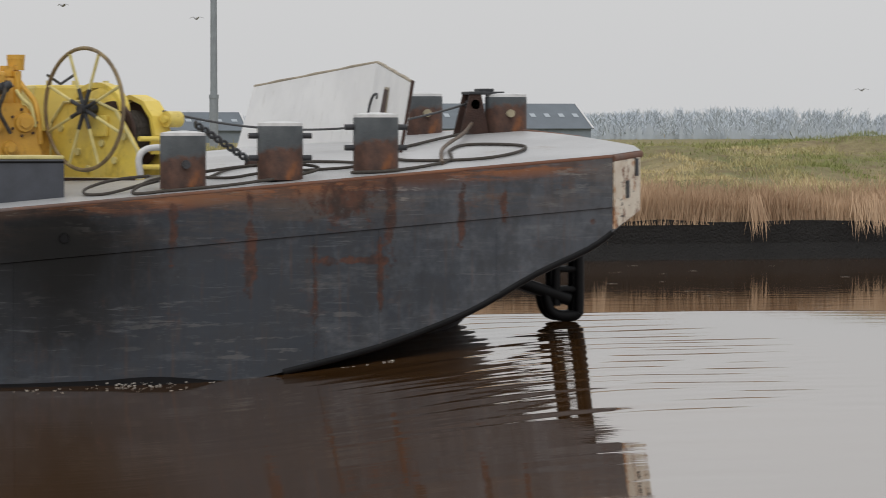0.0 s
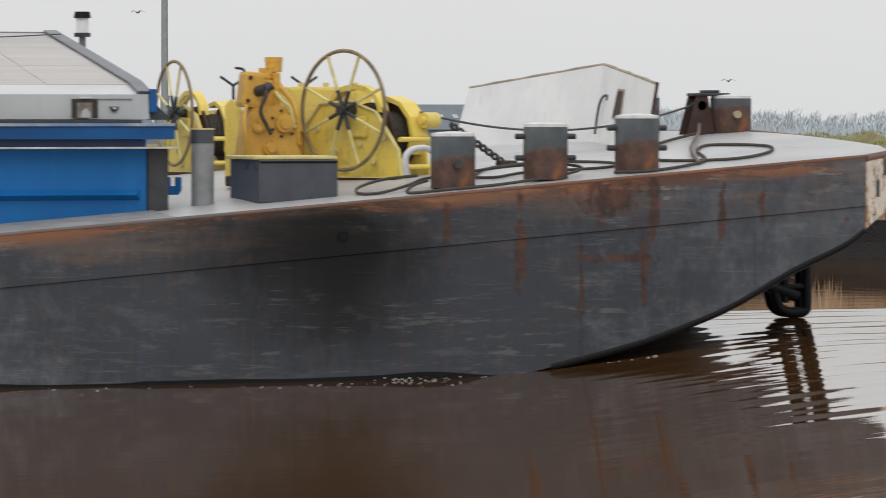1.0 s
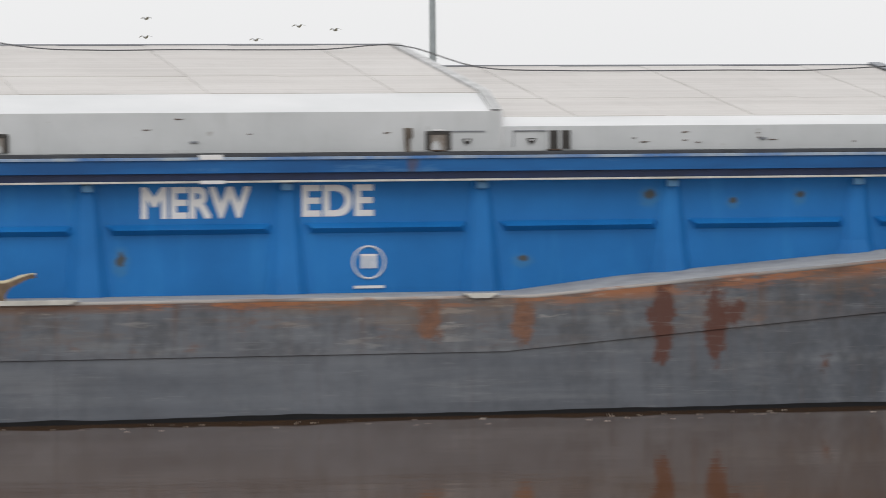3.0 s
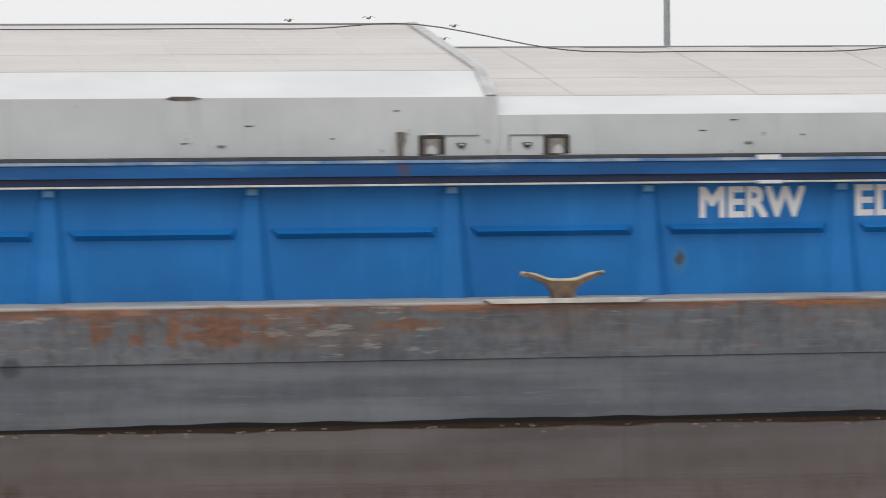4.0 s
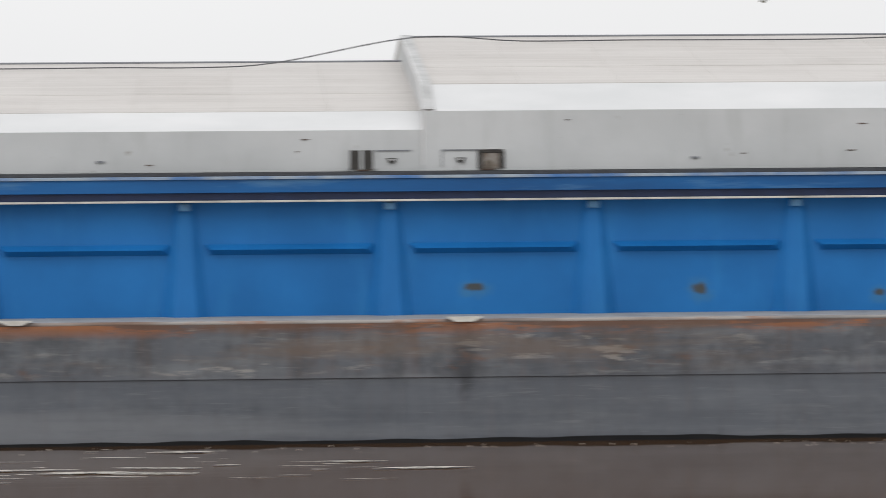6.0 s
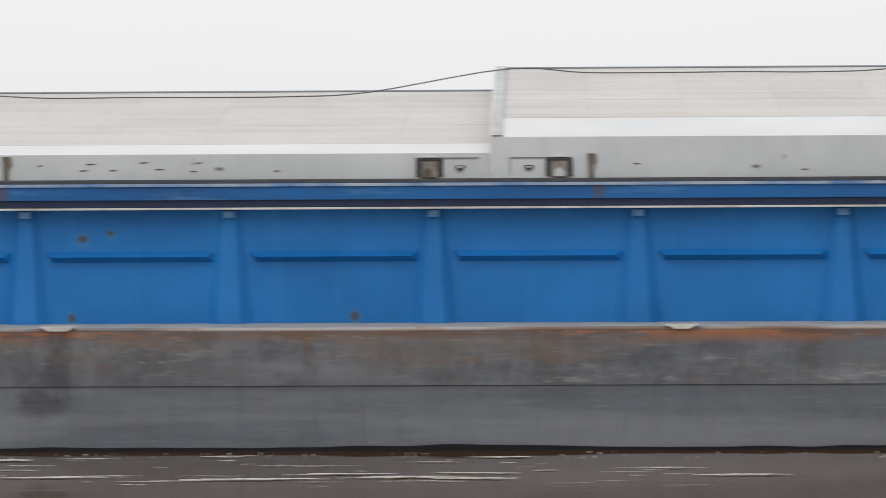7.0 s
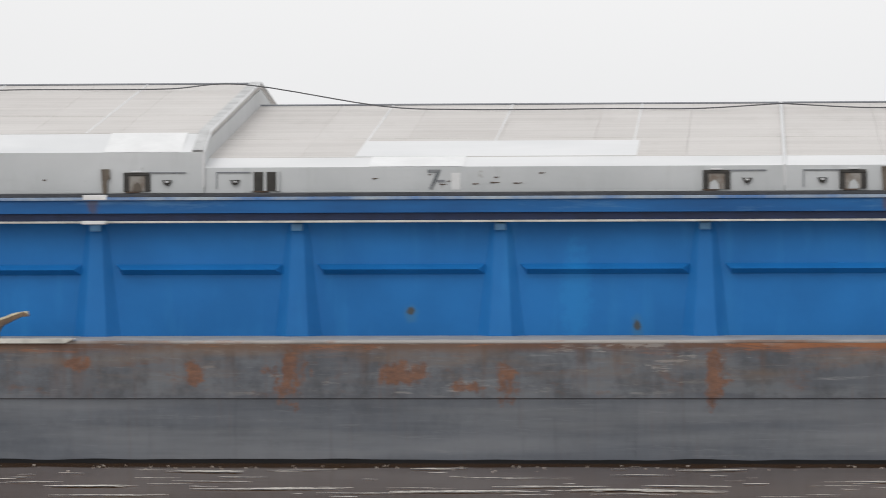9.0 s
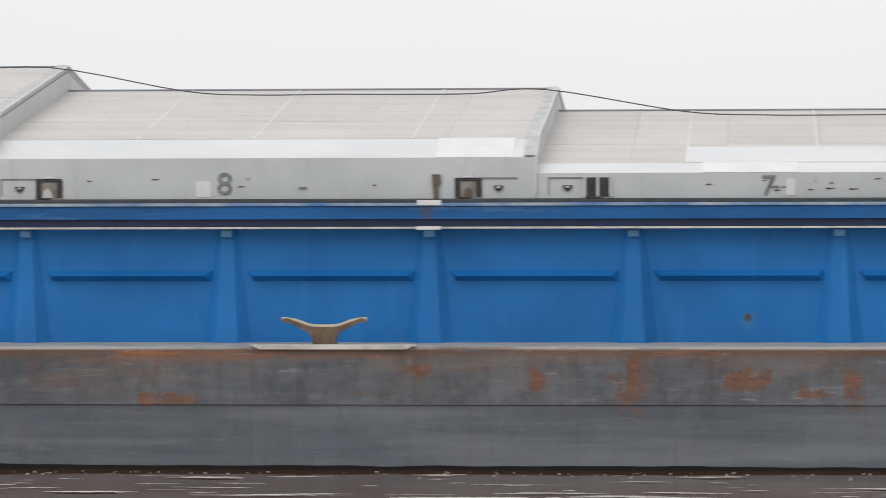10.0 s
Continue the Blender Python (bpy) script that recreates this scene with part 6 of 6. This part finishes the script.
def build_fender():
    """Black tubular frame that hangs under the overhanging bow."""
    root = thing("bow_fender", 8.90, 2.6, 1.035, "black tubular fender frame hanging before the bow", "fender")
    for q in (-0.09, 0.09):
        bm = bmesh.new()
        pts = spline([(0.29, q, 0.72), (0.30, q, 0.1), (0.30, q, -0.54), (0.285, q, -0.62), (0.22, q, -0.645), (0.08, q, -0.635), (0.0, q, -0.58), (-0.04, q, -0.46), (-0.05, q, -0.38)], 5)
        sweep(bm, pts, 0.054, 12)
        smooth(part("outer_tube", bm, M_BLACK, root), 60)
        bm = bmesh.new()
        tube(bm, (0.06, q, 0.72), (0.06, q, -0.54), 0.047, 14)
        smooth(part("inner_tube", bm, M_BLACK, root), 60)
        for zz in (0.64, 0.42, 0.22, 0.02, -0.18, -0.38):
            bm = bmesh.new()
            tube(bm, (0.06, q, zz), (0.29, q, zz), 0.032, 10)
            part("rung", bm, M_BLACK, root)
        bm = bmesh.new()
        tube(bm, (-0.66, q, -0.19), (0.2, q, -0.48), 0.063, 14)
        smooth(part("brace", bm, M_BLACK, root), 60)
        bm = bmesh.new()
        box(bm, -0.07, 0.08, q - 0.03, q + 0.03, 0.56, 0.70, 0.008)
        part("lug", bm, M_BLACK, root)
    for zz in (0.66, 0.02, -0.38):
        bm = bmesh.new()
        tube(bm, (0.29, -0.09, zz), (0.29, 0.09, zz), 0.042, 12)
        smooth(part("cross_tube", bm, M_BLACK, root), 60)


build_fender()


def rope(name, pts, r, label, lift=0.02, mat=None, category="rope"):
    x, y = pts[0][0], pts[0][1]
    root_z = deck_z(x, y)
    ob_pts = []
    for p in spline(pts, 7):
        ob_pts.append((p.x - x, p.y - y, (deck_z(p.x, p.y) + lift + p.z) - root_z))
    bm = bmesh.new()
    sweep(bm, ob_pts, r, 8)
    root = thing(name, x, y, root_z, label, category, "mooring ropes" if category == "rope" else "")
    smooth(part("strand", bm, mat or M_ROPE, root), 60)


rope("mooring_rope", [(4.28, -0.05, 0.08), (3.95, -0.02, 0.07), (3.68, -0.16, 0.03), (3.62, -0.42, 0.0), (3.80, -0.52, 0.0), (4.1, -0.36, 0.03), (4.3, -0.22, 0.06), (4.75, -0.25, 0.09), (5.1, -0.20, 0.10), (5.5, -0.3, 0.1), (5.75, -0.42, 0.05), (5.5, -0.6, 0.02), (4.9, -0.74, 0.0), (4.3, -0.78, 0.0), (3.98, -0.76, 0), (4.05, -0.66, 0.05), (4.3, -0.30, 0.05)], 0.014, "dark tarred mooring rope looped round the bollards")
rope("mooring_rope", [(6.0, -0.6, 0.0), (6.4, -0.74, 0.0), (7.0, -0.3, 0.0), (7.35, 0.8, 0.0), (7.7, 1.3, 0.0), (8.0, 0.6, 0.0), (7.7, -0.1, 0.0), (7.2, -0.35, 0.0), (6.7, 0.2, 0.0), (7.0, 1.4, 0.0), (7.5, 2.2, 0), (8.2, 3.0, 0.02)], 0.015, "dark mooring rope in wide loops on the fore deck")
rope("mooring_rope", [(6.9, -0.45, 0.0), (7.25, 0.7, 0.03), (7.9, 2.2, 0.05), (8.3, 3.2, 0.1)], 0.018, "brown mooring rope led to the fairlead", mat=M_CLEAT)
rope("mooring_rope", [(4.9, 0.2, 0.0), (5.3, 0.9, 0.0), (5.9, 1.0, 0.0), (6.3, 0.3, 0.0), (6.1, -0.1, 0), (5.4, 0.1, 0), (5.0, -0.1, 0), (4.8, 0.3, 0)], 0.014, "dark mooring rope lying behind the bollards")


def build_cable():
    """The taut cable from the winch to the fairlead, and the chain stopper."""
    a = Vector((4.66, 1.10, deck_z(4.6, 1.1) + 0.60))
    b = Vector((8.36, 3.45, deck_z(8.38, 3.45) + 0.32))
    root = thing("anchor_cable", a.x, a.y, a.z, "thin dark steel cable stretched from winch to fairlead", "cable")
    pts = []
    for i in range(25):
        k = i / 24
        p = a.lerp(b, k) - a
        p.z -= 0.22 * 4 * k * (1 - k)
        pts.append(p)
    bm = bmesh.new()
    sweep(bm, pts, 0.012, 6)
    part("strand", bm, M_WIRE, root)
    c = Vector((4.95, 1.0, deck_z(4.95, 1.0)))
    root = thing("chain_stopper", c.x, c.y, c.z, "dark chain running down to a rusty stopper and pale roller", "chain")
    p0, p1 = Vector((0.02, 0.1, 0.45)), Vector((0.62, 0.35, 0.09))
    n = 19
    for i in range(n):
        bm = bmesh.new()
        m = Matrix.Rotation(radians(20 if i % 2 else 90), 4, "Z")
        c0 = p0.lerp(p1, i / (n - 1))
        ring(bm, c0, m, 0.026, 0.014, 12, 6)
        part("link", bm, M_STEEL, root)
    bm = bmesh.new()
    box(bm, 0.56, 0.76, 0.30, 0.44, 0.0, 0.11, 0.03)
    part("stopper", bm, M_DRUM, root, "rusty stopper block")
    bm = bmesh.new()
    tube(bm, (0.70, 0.40, 0.07), (1.0, 0.52, 0.07), 0.05, 16)
    smooth(part("roller", bm, M_WHITE, root, "pale roller"), 50)
    bm = bmesh.new()
    sweep(bm, spline([(-0.72, -0.9, -0.04), (-0.74, -0.9, 0.14), (-0.68, -0.9, 0.22), (-0.56, -0.9, 0.24), (-0.48, -0.9, 0.21)], 5), 0.03, 10)
    smooth(part("bent_pipe", bm, M_BOLLARD_TOP, root, "bent galvanised pipe"), 60)


build_cable()


def build_hatch_line():
    """A thin line that lies along the hatches just before their ridges, and sags where it comes down to a lower one."""
    out = []
    yy = MIDDLE - 0.55
    for i, (x0, x1, lv) in enumerate(HATCHES):
        h = LEVEL[lv][2] - 0.056
        ahead = HATCHES[i - 1][2] if i else lv
        behind = HATCHES[i + 1][2] if i + 1 < len(HATCHES) else lv
        first = x1 - ((0.75 if i == 0 else 1.3) if ahead > lv else 0.05)
        last = x0 + ((0.75 if i == 0 else 1.3) if behind > lv else 0.05)
        n = 6
        for k in range(n):
            out.append(Vector((first + (last - first) * k / (n - 1) - 1.6, yy, h + (0.038 if k in (0, n - 1) else -0.004 * ((k + i) % 2)) - 3.2)))
    root = thing("ridge_line", 1.6, 0, 3.2, "thin dark line laid along the hatch ridges", "line")
    bm = bmesh.new()
    sweep(bm, spline(out, 5), 0.007, 6)
    part("strand", bm, M_WIRE, root)


build_hatch_line()


def build_bow_wave():
    """The smooth swell that the blunt bow pushes up and carries along."""
    def ease(a, b_, v):
        k = min(1.0, max(0.0, (v - a) / (b_ - a)))
        return k * k * (3 - 2 * k)

    def swell(x, y):
        lean = 0.31 * min(0.0, y + 1.2)
        g = ease(4.0 + lean, 8.4 + lean, x) * (1 - ease(11.0, 24.0, x))
        if y < -18.0:
            h = math.exp(-((-18.0 - y) / 5.5) ** 2)
        elif y > 4.3:
            h = math.exp(-((y - 4.3) / 1.2) ** 2)
        else:
            h = 1.0
        ripple = math.sin(y * 6.5 + 1.6 * math.sin(x * 1.7) + 0.5 * x) + 0.9 * math.sin(y * 11.0 - 1.3 * x + 2.0 * math.sin(x * 0.9 + y))
        return 0.002 + (0.33 * g + 0.0024 * ripple * g * (1 - ease(8.9 + lean, 10.6 + lean, x))) * h

    root = thing("bow_wave", 0, 0, 0, "smooth brown swell pushed up under the bow", "wave")
    bm = bmesh.new()
    xs = [-5.7 + 0.18 * i for i in range(164)]
    ys = [-31.8 + 0.4 * i for i in range(55)] + [-9.9 + 0.1 * i for i in range(175)]
    g = [[bm.verts.new((x, y, swell(x, y))) for y in ys] for x in xs]
    for i in range(len(xs) - 1):
        for j in range(len(ys) - 1):
            bm.faces.new((g[i][j], g[i + 1][j], g[i + 1][j + 1], g[i][j + 1]))
    ob = smooth(part("swell", bm, M_WATER, root), 80)
    if ob.data.polygons[0].normal.z < 0:
        ob.data.flip_normals()


build_bow_wave()


# ---------------------------------------------------------------- foam and gulls
def build_foam():
    rnd = random.Random(8)
    vs, fs = [], []

    def fleck(x, y, L, w, z=0.010):
        n = max(3, int(L / 0.05))
        k = len(vs)
        for i in range(n + 1):
            t = i / n
            ww = w * math.sin(math.pi * min(max(t, 0.02), 0.98)) ** 0.5 * rnd.uniform(0.4, 1.3)
            xx = x - L / 2 + L * t
            yy = y + 0.03 * math.sin(xx * 5) + rnd.uniform(-0.01, 0.01)
            vs.extend([(xx, yy - ww, z), (xx, yy + ww, z)])
        for i in range(n):
            q = k + 2 * i
            fs.append((q, q + 2, q + 3, q + 1))

    for _ in range(70):
        x, y = rnd.uniform(-7.5, 1.6), rnd.uniform(30.2, 33.9)
        fleck(x, y, rnd.choice((0.1, 0.18, 0.3, 0.5)) * rnd.uniform(0.7, 1.4), rnd.uniform(0.01, 0.03))
    for x, y, L in ((-2.3, 30.95, 1.6), (-0.45, 31.6, 0.9), (-3.8, 31.25, 1.25), (-0.65, 31.03, 1.0), (0.9, 32.1, 0.5), (-1.0, 31.1, 0.9), (-1.5, 31.5, 0.6), (1.6, 31.3, 0.7), (-5.2, 31.6, 1.0), (-4.6, 33.2, 0.6), (-0.4, 33.5, 0.5), (-2.6, 33.6, 0.4)):
        for j in range(4):
            fleck(x + rnd.uniform(-0.2, 0.2), y + rnd.uniform(-0.09, 0.09), L * rnd.uniform(0.4, 1.0), rnd.uniform(0.02, 0.045), 0.010 + 0.001 * j)
    for _ in range(60):
        fleck(rnd.uniform(6, 30), rnd.uniform(40, 63), rnd.uniform(0.1, 0.25), rnd.uniform(0.01, 0.03))
    me = bpy.data.meshes.new("foam")
    me.from_pydata(vs, [], fs)
    me.materials.append(M_FOAM)
    tagged(new("foam", me), "thin white foam streaks drifting on brown water", "foam", kind="stuff")
    # bubbles carried along the side
    root = thing("bubbles", 0, NEAR, 0.004, "small white bubbles along the waterline", "foam")
    bm = bmesh.new()
    for _ in range(420):
        x = rnd.uniform(AFT, 4.8)
        y = -0.25 - abs(rnd.gauss(0, 0.35))
        r = rnd.uniform(0.002, 0.006)
        bmesh.ops.create_icosphere(bm, subdivisions=1, radius=r, matrix=Matrix.Translation((x, y, 0.004)) @ Matrix.Diagonal((rnd.uniform(1, 2.5), 1.2, 0.6, 1)))
    for _ in range(30):
        x = rnd.gauss(4.05, 0.28)
        bmesh.ops.create_icosphere(bm, subdivisions=1, radius=rnd.uniform(0.003, 0.010), matrix=Matrix.Translation((x, -0.05 - abs(rnd.gauss(0, 0.08)), abs(rnd.gauss(0, 0.02)))))
    for _ in range(22):
        k = rnd.random()
        bmesh.ops.create_icosphere(bm, subdivisions=1, radius=rnd.uniform(0.003, 0.008), matrix=Matrix.Translation((4.6 + 1.7 * k, -0.04 - abs(rnd.gauss(0, 0.04)), 0.015 + 0.165 * k ** 1.4)) @ Matrix.Diagonal((2.0, 1, 0.8, 1)))
    tagged(part("bubble_foam", bm, M_FOAM, root), kind="stuff")


build_foam()

# azimuth to the left of ahead, elevation, at the start and later; each gull glides across the sky
GULLS = [((-11.2, 1.75), (-10.0, 2.05), (-7.3, 2.16), (-16, 7.0), 0.3), ((-13.1, 1.57), (-11.2, 1.78), (-2.9, 2.14), (-14, 7.5), 1.1),
         ((-22.6, 0.54), (-19.0, 0.9), (-14.0, 1.6), (-18, 6.0), 2.2), ((-13.4, 2.9), (-11.6, 1.75), (-8.9, 2.11), (-12, 8), 0.7),
         ((-14.1, 3.0), (-12.7, 1.92), (-7.9, 2.5), (-15, 7), 1.7), ((-14.6, 2.9), (-12.9, 1.88), (-9.5, 2.3), (-13, 7), 2.9),
         ((-14.0, 2.7), (-11.9, 1.58), (-9.8, 1.9), (-17, 7), 0.1), ((-14.4, 2.8), (-12.2, 1.45), (-7.2, 2.2), (-12, 7.4), 1.4),
         ((-14.9, 2.8), (-12.7, 1.62), (-9.4, 2.2), (-15, 7), 2.5), ((-16.5, 2.6), (-14.4, 1.45), (-10.5, 1.9), (-22, 6), 2.0)]
gulls = []


def build_gulls():
    for g in GULLS:
        ob = tagged(new("gull"), "grey gull gliding with bent wings", "gull", "gulls over the fields")
        bm = bmesh.new()
        bmesh.ops.create_uvsphere(bm, u_segments=10, v_segments=6, radius=1.0, matrix=Matrix.Diagonal((0.24, 0.07, 0.07, 1)))
        smooth(part("body", bm, M_GULL, ob), 80)
        for s in (-1, 1):
            bm = bmesh.new()
            line = [(0.10, 0.02, -0.08), (0.13, s * 0.28, 0.13), (0.0, s * 0.66, 0.02)]
            back = [(-0.08, 0.02, -0.08), (-0.05, s * 0.28, 0.13), (-0.06, s * 0.66, 0.02)]
            a = [bm.verts.new(p) for p in line]
            b = [bm.verts.new(p) for p in back]
            c = [bm.verts.new((p[0], p[1], p[2] - 0.015)) for p in line]
            d = [bm.verts.new((p[0], p[1], p[2] - 0.015)) for p in back]
            for i in range(2):
                bm.faces.new((a[i], a[i + 1], b[i + 1], b[i]))
                bm.faces.new((c[i], d[i], d[i + 1], c[i + 1]))
                bm.faces.new((a[i], c[i], c[i + 1], a[i + 1]))
                bm.faces.new((b[i], b[i + 1], d[i + 1], d[i]))
            wing = part("wing", bm, M_GULL, ob)
        gulls.append((ob, g))
        ob.scale = (0.75, 0.75, 0.75)


build_gulls()


def motions():
    times = [0.5 * i for i in range(21)]
    for ob, (x, y, z) in aboard:
        walk(ob, [(t, pose(START + SPEED * t + x, OFFING + y, z)) for t in times])
    for ob, (a, b, c, d, phase) in gulls:
        rows = []
        for t, (az, el) in zip((0.0, 2.4, 5.0, 10.0), (a, b, c, d)):
            r = 210.0
            rows.append((t, pose(-r * math.tan(radians(az)), r, EYE.z + r * math.tan(radians(el)) / math.cos(radians(az)), 0, 8 * math.sin(phase + t), 200 + 20 * math.sin(phase))))
        walk(ob, rows)


motions()
